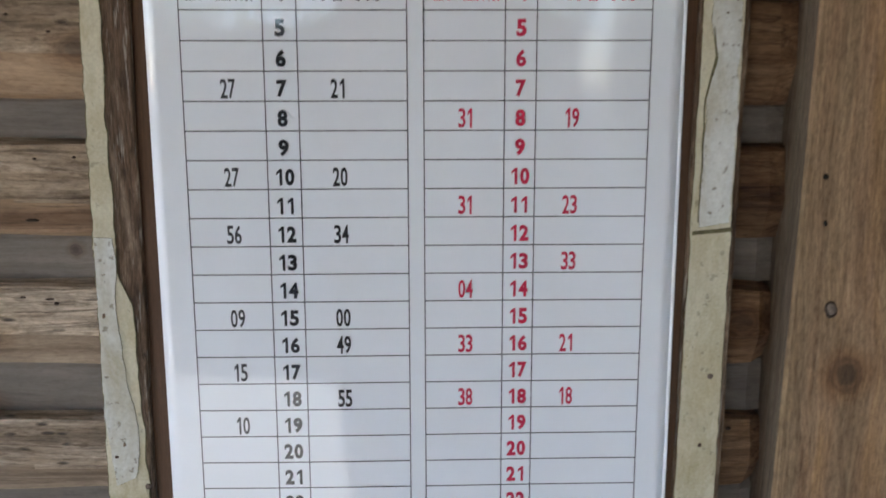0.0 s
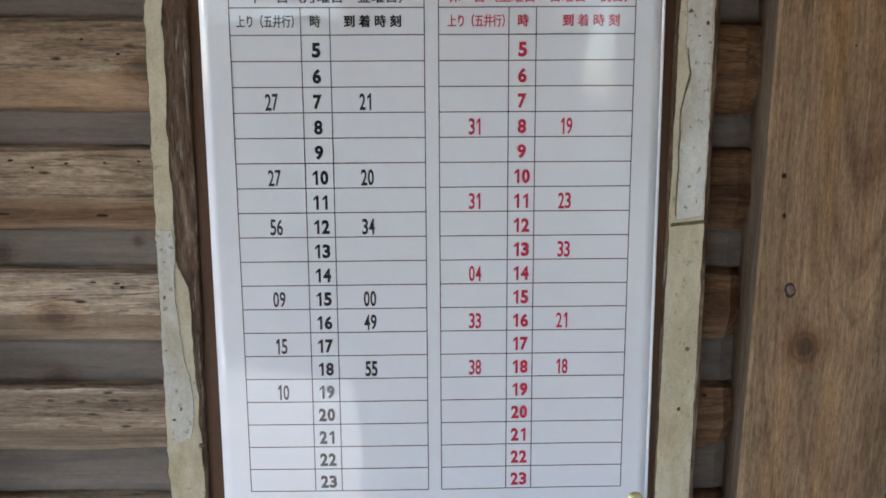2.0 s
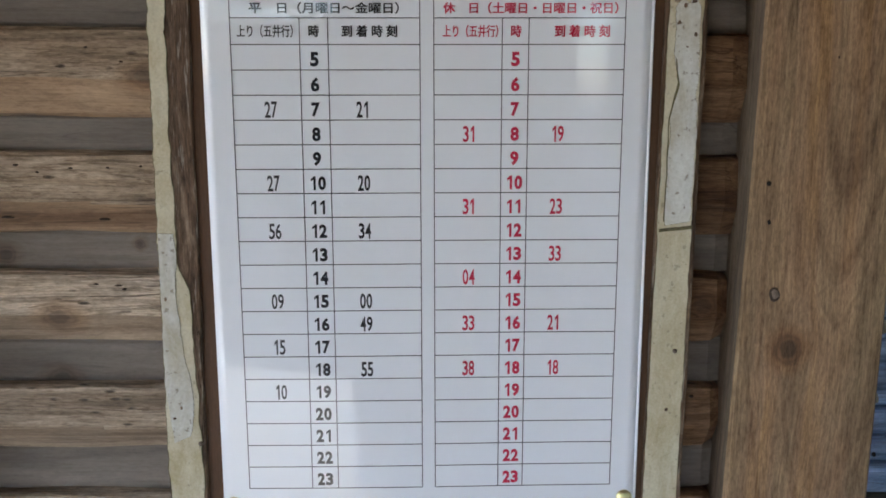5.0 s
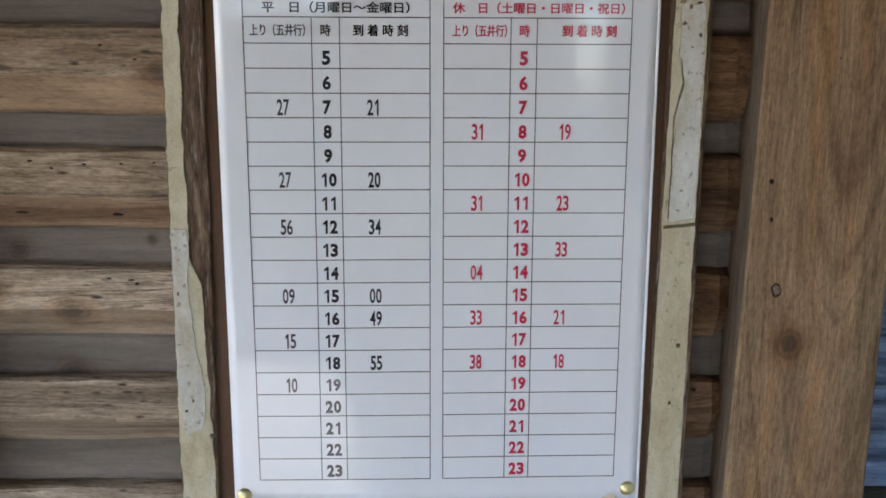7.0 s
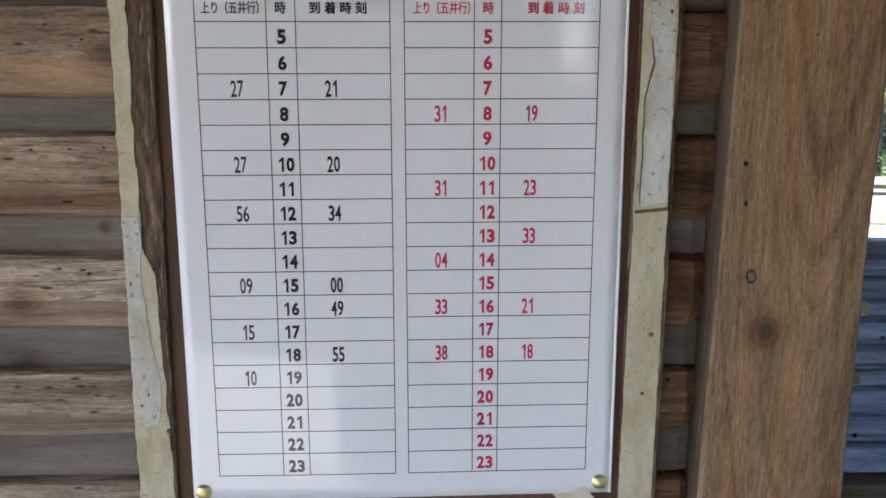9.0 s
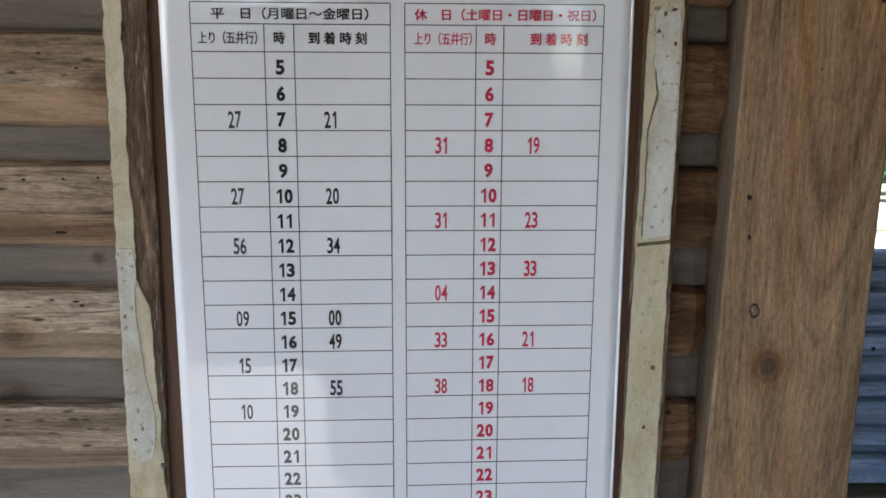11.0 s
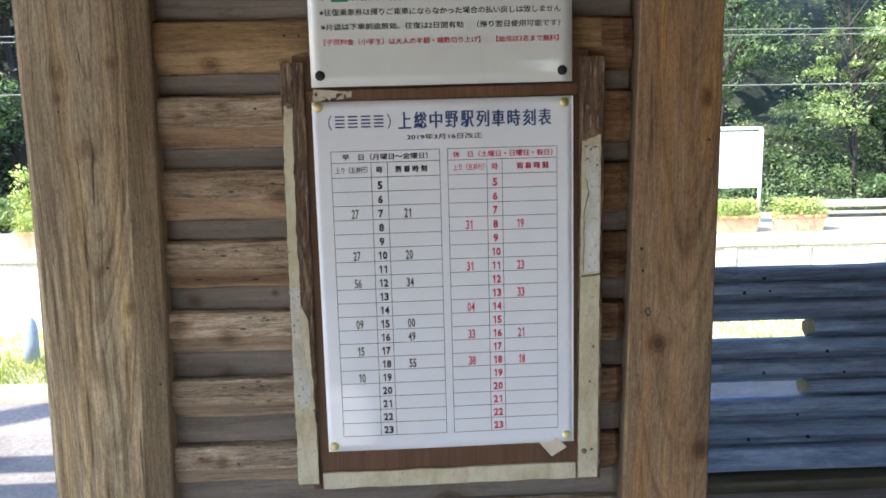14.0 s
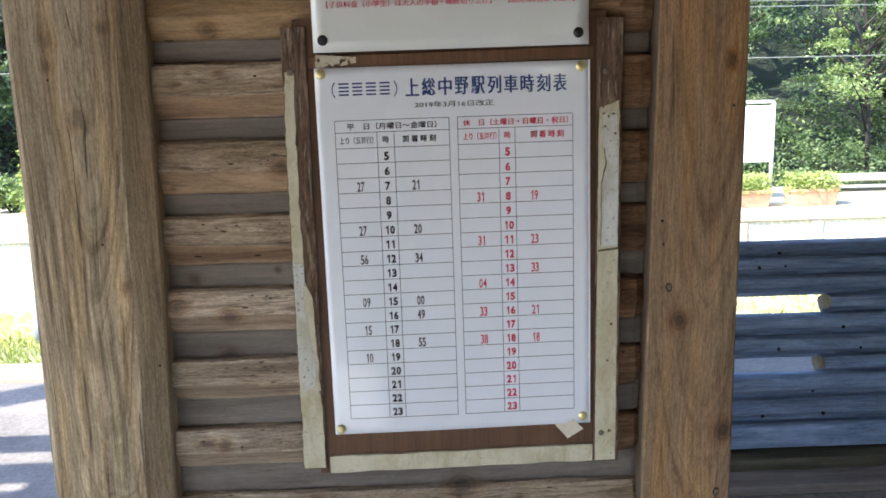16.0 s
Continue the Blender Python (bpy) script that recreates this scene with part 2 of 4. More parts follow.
    col = m.mix(col, tuple(c * 0.30 for c in dark), m.mix((0, 0, 0), (crack, crack, crack), crk))
    # worm holes, flecks and dirt
    vo = m.add("ShaderNodeTexVoronoi", Scale=95.0)
    m.link(m.coords((0.55, 1.8, 1.8) if axis == "x" else (1.8, 1.8, 0.55)), vo.inputs["Vector"])
    sp = m.ramp(vo.outputs["Distance"], [(0.12, (1, 1, 1)), (0.26, (0, 0, 0))])
    sgate = m.ramp(m.noise(vw, 22, 3), [(0.52, (0, 0, 0)), (0.60, (1, 1, 1))])
    spk = m.mix((0, 0, 0), sp, sgate)
    col = m.mix(col, tuple(c * 0.32 for c in dark), m.mix((0, 0, 0), (speck, speck, speck), spk))
    if near is not None:
        col = knot_tint(m, col, near, 0.8)
    h = m.mix(m.mix(fine, hair, 0.35), band, 0.3)
    h = m.mix(h, (0, 0, 0), m.mix((0, 0, 0), (crack, crack, crack), crk))
    h = m.mix(h, (0, 0, 0), m.mix((0, 0, 0), (speck, speck, speck), spk))
    return m.finish(col, m.ramp(fine, [(0.3, (rough + .1,) * 3), (0.7, (rough - .08,) * 3)]), h, bump, 0.003)


def paint(name, color, worn, amount=0.5, scale=40.0, rough=0.6, bump=0.35):
    """Old paint, chipped, flecked and stained."""
    m = Nodes(name)
    v = m.coords((1, 1, 1))
    stain = m.ramp(m.noise(m.coords((1.0, 1.0, 0.45)), scale * 0.5, 6, 0.7, 0.4), [(0.32, (0.72, 0.66, 0.52)), (0.55, (1, 1, 1)), (0.75, (1.1, 1.1, 1.1))])
    col = m.mix(color, stain, 1.0, "MULTIPLY")
    col = m.mix(col, m.ramp(m.noise(v, scale * 7, 3, 0.7), [(0.3, (0.82, 0.80, 0.76)), (0.7, (1.08, 1.08, 1.08))]), 0.7, "MULTIPLY")
    chip = m.ramp(m.noise(v, scale * 2.6, 4, 0.6), [(0.66 - amount * 0.06, (0, 0, 0)), (0.70 - amount * 0.06, (1, 1, 1))])
    vo = m.add("ShaderNodeTexVoronoi", Scale=scale * 4.0)
    m.link(v, vo.inputs["Vector"])
    dot = m.ramp(vo.outputs["Distance"], [(0.11, (1, 1, 1)), (0.19, (0, 0, 0))])
    dot = m.mix((0, 0, 0), dot, m.ramp(m.noise(v, scale * 0.9, 3), [(0.69, (0, 0, 0)), (0.78, (1, 1, 1))]))
    chip = m.mix(m.mix((0, 0, 0), chip, amount), (1, 1, 1), dot)
    col = m.mix(col, worn, chip)
    return m.finish(col, rough, m.mix(m.noise(v, scale * 1.2, 4), (0, 0, 0), chip), bump, 0.001)


def plain(name, color, rough=0.5, metal=0.0, vary=0.12, scale=60.0, bump=0.0, spec=0.4):
    m = Nodes(name)
    f = m.noise(m.coords((1, 1, 1)), scale, 4, 0.6)
    lo, hi = tuple(c * (1 - vary) for c in color), tuple(min(1, c * (1 + vary)) for c in color)
    return m.finish(m.ramp(f, [(0.3, lo), (0.7, hi)]), rough, f if bump else None, bump, 0.002, metal, spec)


def ground_mat(name, a, b, c, scale=6.0, rough=0.9, bump=0.6, dist=0.01):
    m = Nodes(name)
    v = m.coords((1, 1, 1), 0.0)
    col = m.ramp(m.noise(v, scale, 6, 0.65, 0.4), [(0.32, a), (0.5, b), (0.68, c)])
    g = m.noise(v, scale * 14, 4, 0.7)
    col = m.mix(col, m.ramp(g, [(0.3, (0.6, 0.6, 0.6)), (0.7, (1.25, 1.25, 1.25))]), 0.8, "MULTIPLY")
    return m.finish(col, rough, g, bump, dist)


def leaf_mat(name, a, b, c):
    m = Nodes(name)
    geo = m.add("ShaderNodeNewGeometry")
    col = m.ramp(geo.outputs["Random Per Island"], [(0.0, a), (0.55, b), (1.0, c)])
    m.finish(col, 0.55, spec=0.3)
    tr = m.add("ShaderNodeBsdfTranslucent")
    m.link(m.mix(col, (1.3, 1.5, 0.5), 1.0, "MULTIPLY"), tr.inputs[0])
    mx = m.add("ShaderNodeMixShader")
    mx.inputs[0].default_value = 0.35
    m.link(m.bsdf.outputs[0], mx.inputs[1])
    m.link(tr.outputs[0], mx.inputs[2])
    m.link(mx.outputs[0], m.nt.nodes["Material Output"].inputs[0])
    return m.mat


def laminate(name, color, vary=0.03):
    """Printed paper sealed in glossy clear film that is not quite flat."""
    m = Nodes(name)
    v = m.coords((1, 1, 1), 0.0)
    f = m.noise(v, 30, 3)
    mat = m.finish(m.ramp(f, [(0.3, tuple(c * (1 - vary) for c in color)), (0.7, color)]), 0.6, spec=0.3)
    b = m.bsdf
    b.inputs["Coat Weight"].default_value = 1.0
    b.inputs["Coat Roughness"].default_value = 0.035
    b.inputs["Coat IOR"].default_value = 1.5
    n = m.add("ShaderNodeBump", Strength=0.12, Distance=0.004)
    m.link(m.noise(m.coords((1, 1, 1), 0.0), 14.0, 2, 0.45), n.inputs["Height"])
    m.link(n.outputs[0], b.inputs["Coat Normal"])
    return mat


LOG_KNOTS = ((-0.271, 1.543, 0.0085, 0.0075), (-0.261, 1.496, 0.005, 0.0035), (-0.310, 1.484, 0.005, 0.0035), (-0.196, 1.389, 0.010, 0.006), (-0.266, 1.2175, 0.0105, 0.007),
             (-0.326, 1.231, 0.008, 0.008), (-0.284, 1.059, 0.006, 0.0065), (-0.303, 1.062, 0.009, 0.0035), (0.001, 0.990, 0.014, 0.011), (0.072, 0.973, 0.006, 0.006), (-0.176, 0.982, 0.006, 0.004), (-0.319, 0.983, 0.009, 0.007), (0.202, 1.227, 0.009, 0.008), (-0.185, 1.544, 0.004, 0.0035))
STRIP_KNOTS = ((-0.307, 1.261, 0.0065, 0.0055), (-0.273, 1.167, 0.009, 0.0065), (-0.210, 1.269, 0.003, 0.003), (0.001, 0.990, 0.014, 0.011))
M_LOG = wood("bleached_log", (0.225, 0.168, 0.112), (0.375, 0.300, 0.218), (0.505, 0.425, 0.33), "x", 1.0, 0.6, 0.95, 0.06, 0.9, fibre=0.65, long=15, weather=0.66, wander=0.010, knots=LOG_KNOTS)
M_LOGASH = wood("ashen_log", (0.29, 0.232, 0.172), (0.465, 0.390, 0.305), (0.60, 0.525, 0.43), "x", 1.0, 0.6, 0.95, 0.06, 0.9, fibre=0.65, long=15, weather=0.66, wander=0.010, knots=LOG_KNOTS)
M_LOGGOLD = wood("golden_log", (0.205, 0.132, 0.064), (0.315, 0.215, 0.110), (0.415, 0.296, 0.165), "x", 0.8, 0.5, 0.5, 0.06, 0.5, fibre=0.45, long=13, weather=0.3, wander=0.016, knots=LOG_KNOTS)
M_LOGPALE = wood("shaded_pale_log", (0.215, 0.162, 0.115), (0.325, 0.258, 0.19), (0.41, 0.335, 0.255), "x", 0.8, 0.4, 0.25, 0.08, 0.4, fibre=0.4, long=14, weather=0.3, knots=LOG_KNOTS)
M_LOGLOW = wood("shaded_brown_log", (0.21, 0.132, 0.078), (0.30, 0.203, 0.126), (0.375, 0.27, 0.175), "x", 0.8, 0.5, 0.25, 0.10, 0.4, fibre=0.4, long=14, weather=0.3, wander=0.012, knots=LOG_KNOTS)
M_LOGRED = wood("shaded_red_log", (0.12, 0.065, 0.034), (0.20, 0.118, 0.064), (0.27, 0.17, 0.10), "x", 1.0, 0.6, 0.3, 0.14, 0.6, fibre=0.6, long=10, weather=0.5, knots=LOG_KNOTS)
M_SPLINE = wood("grey_log", (0.165, 0.145, 0.125), (0.205, 0.182, 0.158), (0.245, 0.22, 0.192), "x", 0.7, 0.4, 0.12, 0.08, 0.25, fibre=0.25, blotch=0.5, long=12, weather=0.14, knots=STRIP_KNOTS)
M_POST = timber("hewn_post", (0.20, 0.128, 0.070), (0.283, 0.190, 0.109), (0.35, 0.247, 0.146), ((0.254, 1.2035, 0.0085, 0.0095), (0.3115, 1.066, 0.009, 0.011), (0.3055, 1.497, 0.005, 0.009)), (0.285, 0.03, 1.30, 0.10), 0.008, 0.40, 0.7, 0.6, 0.5, streaks=0.55, heartwood=1.0)
POST_KNOTS = ((-0.433, 1.534, 0.0055, 0.0075), (-0.436, 1.507, 0.0045, 0.0055), (-0.411, 1.449, 0.008, 0.009), (-0.374, 1.545, 0.005, 0.006), (-0.372, 1.262, 0.005, 0.006))
M_POST2 = timber("bleached_post", (0.248, 0.198, 0.130), (0.362, 0.296, 0.202), (0.44, 0.366, 0.258), POST_KNOTS, (-0.405, 0.035, 1.15, 0.09), 0.0065, 0.68, 0.8, 0.35, 0.9, split=0.9, streaks=0.55, heartwood=0.6)
M_POSTFLAT = timber("planed_post", (0.255, 0.190, 0.118), (0.325, 0.250, 0.160), (0.375, 0.295, 0.195), (), (-0.30, 0.05, 1.2, 0.05), 0.012, 0.35, 0.35, 0.3, 0.3, streaks=0.4)
M_TRIM = wood("worn_trim", (0.072, 0.043, 0.026), (0.155, 0.100, 0.062), (0.28, 0.21, 0.148), "z", 2.2, 0.9, 0.3, 0.05, 0.9, long=9, weather=0.8, flake=0.55)
M_BOARD = wood("brown_board", (0.115, 0.058, 0.028), (0.135, 0.07, 0.035), (0.155, 0.082, 0.042), "z", 1.5, 0.1, 0.1, 0.05, 0.1, 0.6, fibre=0.3, blotch=0.4)
M_GREYLOG = wood("weathered_grey_log", (0.135, 0.19, 0.285), (0.20, 0.272, 0.39), (0.265, 0.345, 0.48), "x", 0.6, 0.6, 0.25, 0.10, 0.4, fibre=0.28, blotch=0.8, long=14, weather=0.25)
M_POSTSIDE = timber("shaded_post_side", (0.085, 0.062, 0.042), (0.125, 0.094, 0.064), (0.165, 0.128, 0.09), (), (0.30, 0.03, 1.2, 0.05), 0.010, 0.5, 0.7, 0.4, 0.5)
M_OLIVE = wood("dark_sill", (0.06, 0.055, 0.032), (0.085, 0.08, 0.048), (0.11, 0.10, 0.065), "x", 0.4, 0.4, 0.1, 0.05, 0.3, fibre=0.3)
M_CREAM = paint("cream_paint", (0.62, 0.575, 0.42), (0.16, 0.13, 0.085), 0.4, 75.0, bump=0.6)
M_WHITE = paint("white_paint", (0.66, 0.665, 0.625), (0.25, 0.21, 0.15), 0.75, 60.0, bump=0.6)
M_RUSTLINE = plain("mossy_edge", (0.13, 0.115, 0.055), 0.9, 0, 0.5, 500)
M_RUST = plain("rusty_screw", (0.19, 0.145, 0.11), 0.6, 0.3, 0.5, 900, 0.4)
M_FLAKED = paint("flaked_paint", (0.56, 0.51, 0.39), (0.10, 0.055, 0.03), 2.2, 45.0, bump=0.6)
M_HOLE = plain("dark_hole", (0.012, 0.010, 0.008), 0.95)
M_FLECK = plain("dark_fleck", (0.045, 0.030, 0.020), 0.95, 0, 0.5, 900)
M_SHEET = laminate("laminated_paper", (0.83, 0.855, 0.895))
M_FILM = laminate("film_edge", (0.74, 0.77, 0.80))
M_NOTICE = laminate("notice_paper", (0.73, 0.75, 0.71))
M_BLACK = laminate("black_ink", (0.018, 0.018, 0.022))
M_MIN = laminate("grey_ink", (0.05, 0.05, 0.055))
M_RED = laminate("red_ink", (0.57, 0.028, 0.078))
M_NAVY = laminate("navy_ink", (0.03, 0.065, 0.20))
M_GREEN = laminate("green_ink", (0.04, 0.28, 0.10))
M_RULE = laminate("ruled_ink", (0.06, 0.06, 0.07))
M_BRASS = plain("brass", (0.78, 0.70, 0.36), 0.32, 1.0, 0.1)
M_SCREW = plain("black_screw", (0.03, 0.03, 0.03), 0.45, 0.3)
M_TAPE = plain("old_tape", (0.62, 0.55, 0.42), 0.7, 0, 0.08)
M_EDGE = ground_mat("tan_edge_stone", (0.18, 0.135, 0.09), (0.25, 0.19, 0.13), (0.31, 0.25, 0.18), 3.0)
M_PAVE = ground_mat("pale_concrete", (0.135, 0.12, 0.103), (0.178, 0.16, 0.138), (0.222, 0.20, 0.172), 3.0)
M_CONC = ground_mat("sunlit_concrete", (0.31, 0.28, 0.20), (0.38, 0.345, 0.25), (0.43, 0.395, 0.295), 2.5)
M_LIME = ground_mat("limewashed_wall", (0.58, 0.55, 0.42), (0.70, 0.67, 0.52), (0.76, 0.73, 0.58), 1.5, bump=0.2)
M_FORE = ground_mat("bright_concrete", (0.56, 0.54, 0.46), (0.68, 0.65, 0.56), (0.74, 0.71, 0.62), 2.5)
M_SOIL = ground_mat("track_soil", (0.24, 0.22, 0.12), (0.34, 0.31, 0.18), (0.42, 0.38, 0.235), 1.5)
M_ASPHALT = ground_mat("dark_asphalt", (0.035, 0.035, 0.036), (0.05, 0.05, 0.05), (0.065, 0.064, 0.062), 2.0)
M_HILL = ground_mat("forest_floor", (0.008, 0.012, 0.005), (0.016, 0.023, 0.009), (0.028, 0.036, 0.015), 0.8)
M_LEAF = leaf_mat("tree_leaf", (0.03, 0.055, 0.027), (0.065, 0.105, 0.048), (0.15, 0.20, 0.09))
M_LEAF2 = leaf_mat("bright_leaf", (0.07, 0.11, 0.042), (0.175, 0.235, 0.09), (0.37, 0.42, 0.185))
M_LEAFM = leaf_mat("mid_leaf", (0.045, 0.08, 0.034), (0.105, 0.155, 0.06), (0.23, 0.285, 0.125))
M_FLOWER = leaf_mat("planter_leaf", (0.16, 0.21, 0.065), (0.28, 0.33, 0.11), (0.44, 0.45, 0.17))
M_GRASS = leaf_mat("grass_blade", (0.10, 0.14, 0.03), (0.18, 0.22, 0.055), (0.30, 0.30, 0.11))
M_STRAW = leaf_mat("straw_blade", (0.30, 0.30, 0.10), (0.42, 0.40, 0.15), (0.55, 0.50, 0.22))
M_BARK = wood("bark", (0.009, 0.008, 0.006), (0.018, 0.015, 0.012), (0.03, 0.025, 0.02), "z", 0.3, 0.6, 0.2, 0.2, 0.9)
M_TERRA = plain("terracotta", (0.52, 0.315, 0.185), 0.75, 0, 0.04, 12)
M_SIGN = plain("white_sign", (0.80, 0.80, 0.78), 0.5, 0, 0.03, 4)
M_PIPE = plain("pale_pipe", (0.70, 0.68, 0.62), 0.45, 0, 0.06)
M_STONE = plain("white_stone", (0.26, 0.30, 0.355), 0.8, 0, 0.12, 20, 0.3)
M_WIRE = plain("cable", (0.15, 0.16, 0.13), 0.7)
M_CEIL = wood("roof_board", (0.10, 0.07, 0.045), (0.16, 0.115, 0.075), (0.22, 0.16, 0.11), "y", 0.6, 0.5, 0.1, 0.1, 0.4)
M_WALLB = wood("back_wall_board", (0.13, 0.09, 0.06), (0.22, 0.16, 0.11), (0.30, 0.23, 0.16), "x", 0.6, 0.5, 0.1, 0.1, 0.4)


# ---- building helpers ----
def mesh_object(name, bm, mat, smooth=False):
    me = bpy.data.meshes.new(name)
    bm.normal_update()
    bm.to_mesh(me)
    bm.free()
    for m in (mat if isinstance(mat, (list, tuple)) else [mat]):
        me.materials.append(m)
    if smooth:
        for p in me.polygons:
            p.use_smooth = True
    return new(name, me)


def part(name, bm, material, parent, label="", smooth=False):
    ob = mesh_object(name, bm, material, smooth)
    ob.parent = parent
    if label:
        ob["label"] = label
    return ob


def thing(name, label, category, group="", kind="", at=(0, 0, 0)):
    ob = new(name)
    ob.empty_display_size = 0.05
    ob.location = at
    return tagged(ob, label, category, group, kind)


def box(lo, hi, bevel=0.0, segs=1, bm=None):
    bm = bm or bmesh.new()
    geom = bmesh.ops.create_cube(bm, size=1)["verts"]
    lo, hi = Vector(lo), Vector(hi)
    for v in geom:
        v.co = Vector((lo[i] + (v.co[i] + 0.5) * (hi[i] - lo[i]) for i in range(3)))
    if bevel:
        edges = list({e for v in geom for e in v.link_edges})
        bmesh.ops.bevel(bm, geom=edges, offset=bevel, segments=segs, affect="EDGES", profile=0.5)
    return bm


def prism(section, a0, a1, steps, axis, rough=0.0, seed=0.0, scale=8.0, ends=0.0):
    """A closed section swept along an axis, with an uneven hewn surface. Sections are (y, z) for x, (x, z) for y, (x, y) for z."""
    bm = bmesh.new()
    rings = []
    for i in range(steps + 1):
        f = i / steps
        a = a0 + (a1 - a0) * f
        sh = 1 - ends * (1 if i in (0, steps) else 0)
        cx = sum(p[0] for p in section) / len(section)
        cy = sum(p[1] for p in section) / len(section)
        ring = []
        for k, (p, q) in enumerate(section):
            p, q = cx + (p - cx) * sh, cy + (q - cy) * sh
            d1 = noise.noise(Vector((a * scale, k * 3.1 + seed, seed * 1.7))) * rough
            d2 = noise.noise(Vector((a * scale, k * 3.1 + seed, seed * 1.7 + 40))) * rough
            p, q = p + d1, q + d2
            co = {"x": (a, p, q), "y": (p, a, q), "z": (p, q, a)}[axis]
            ring.append(bm.verts.new(co))
        rings.append(ring)
    n = len(section)
    for r0, r1 in zip(rings, rings[1:]):
        for k in range(n):
            bm.faces.new((r0[k], r0[(k + 1) % n], r1[(k + 1) % n], r1[k]))
    bm.faces.new(rings[0])
    bm.faces.new(rings[-1])
    bmesh.ops.recalc_face_normals(bm, faces=bm.faces)
    return bm


def tube(points, radius, sides=8, bm=None):
    """A round bar along points; radius may be a list."""
    bm = bm or bmesh.new()
    pts = [Vector(p) for p in points]
    rings = []
    for i, p in enumerate(pts):
        d = (pts[min(i + 1, len(pts) - 1)] - pts[max(i - 1, 0)]).normalized()
        u = d.orthogonal().normalized()
        w = d.cross(u)
        r = radius[i] if isinstance(radius, (list, tuple)) else radius
        rings.append([bm.verts.new(p + r * (math.cos(2 * math.pi * k / sides) * u + math.sin(2 * math.pi * k / sides) * w)) for k in range(sides)])
    # keep the rings from twisting
    for r0, r1 in zip(rings, rings[1:]):
        off = min(range(sides), key=lambda o: sum((r0[k].co - r1[(k + o) % sides].co).length for k in range(sides)))
        for k in range(sides):
            bm.faces.new((r0[k], r0[(k + 1) % sides], r1[(k + 1 + off) % sides], r1[(k + off) % sides]))
    bm.faces.new(rings[0])
    bm.faces.new(rings[-1])
    bmesh.ops.recalc_face_normals(bm, faces=bm.faces)
    return bm


def dome(center, radius, height, squash=1.0, rings=4, sides=14, wobble=0.0, seed=0):
    """A flat dome that faces -y: drawing pins, screw heads, knots."""
    bm = bmesh.new()
    c = Vector(center)
    loops = []
    for i in range(rings):
        a = math.pi / 2 * i / rings
        loop = []
        for k in range(sides):
            t = 2 * math.pi * k / sides
            w = 1 + wobble * noise.noise(Vector((math.cos(t) * 2 + seed, math.sin(t) * 2, seed)))
            loop.append(bm.verts.new(c + Vector((math.cos(t) * radius * w * math.cos(a), -height * math.sin(a), math.sin(t) * radius * squash * w * math.cos(a)))))
        loops.append(loop)
    top = bm.verts.new(c + Vector((0, -height, 0)))
    for l0, l1 in zip(loops, loops[1:]):
        for k in range(sides):
            bm.faces.new((l0[k], l0[(k + 1) % sides], l1[(k + 1) % sides], l1[k]))
    for k in range(sides):
        bm.faces.new((loops[-1][k], loops[-1][(k + 1) % sides], top))
    bmesh.ops.recalc_face_normals(bm, faces=bm.faces)
    return bm


# ---- the ground and both platforms ----
def strip(profile, x0, x1, nx=1):
    bm = bmesh.new()
    rows = [[bm.verts.new((x0 + (x1 - x0) * i / nx, y, z)) for i in range(nx + 1)] for y, z in profile]
    for r0, r1 in zip(rows, rows[1:]):
        for i in range(nx):
            bm.faces.new((r0[i], r0[i + 1], r1[i + 1], r1[i]))
    return bm


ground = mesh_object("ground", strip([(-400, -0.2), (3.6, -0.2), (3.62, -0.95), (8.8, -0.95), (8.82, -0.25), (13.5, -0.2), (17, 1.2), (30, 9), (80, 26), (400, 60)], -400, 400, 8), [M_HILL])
tagged(ground, "dark earth ground rising to a wooded hillside", "ground", kind="structure")
track_bed = mesh_object("track_bed", strip([(3.65, -0.93), (8.645, -0.93)], -60, 60, 4), M_SOIL)
tagged(track_bed, "grassy sunlit soil of the railway track bed", "track bed", kind="structure")
platform_near = thing("platform", "pale worn concrete station platform with a straight edge", "platform", kind="structure")
part("paving", box((-30, -1.496, -0.19), (30, 3.42, 0.0), 0.01), M_PAVE, platform_near)
# unseen pale strip, added for bounce light and a low glow on the sheet
part("forecourt", box((-30, -3.5, -0.19), (30, -1.5, 0.004), 0.01), M_FORE, platform_near, "unseen bright pale concrete forecourt added for bounce light and reflected glow")
# unseen dark ground, added so that the sheet mirrors little above that glow
part("access_road", box((-30, -9.0, -0.19), (30, -3.504, -0.004), 0.01), M_ASPHALT, platform_near, "unseen dark asphalt strip added to dim the sheet's reflection")
part("edge_stone", box((-30, 3.424, -0.93), (30, 3.75, 0.004), 0.015), M_EDGE, platform_near, "buff stone platform edging")
# the unseen dark ground carried further back
yard = mesh_object("yard", strip([(-60, -0.06), (-9.0, -0.06)], -40, 40, 2), M_ASPHALT)
tagged(yard, "unseen dark asphalt ground added to dim the sheet's reflection", "ground", kind="structure")

platform_far = thing("opposite_platform", "sunlit concrete platform with pillars under its lip", "platform", kind="structure")
part("platform_wall", box((-40, 8.655, -0.93), (40, 9.0, -0.162)), M_LIME, platform_far)
part("platform_slab", box((-40, 8.622, -0.16), (40, 11.0, -0.07), 0.012), M_CONC, platform_far)
post_bm = box((-0.07, 8.630, -0.93), (0.07, 8.654, -0.162), 0.006)
pillar = part("pillar", post_bm, M_CONC, platform_far, "square concrete pillar")
pillar.location.x = 4.62
for i in range(-14, 14):
    if i != 0 and i > -7:
        p = pillar.copy()
        scene.collection.objects.link(p)
        p.location.x = 4.62 + 0.88 * i

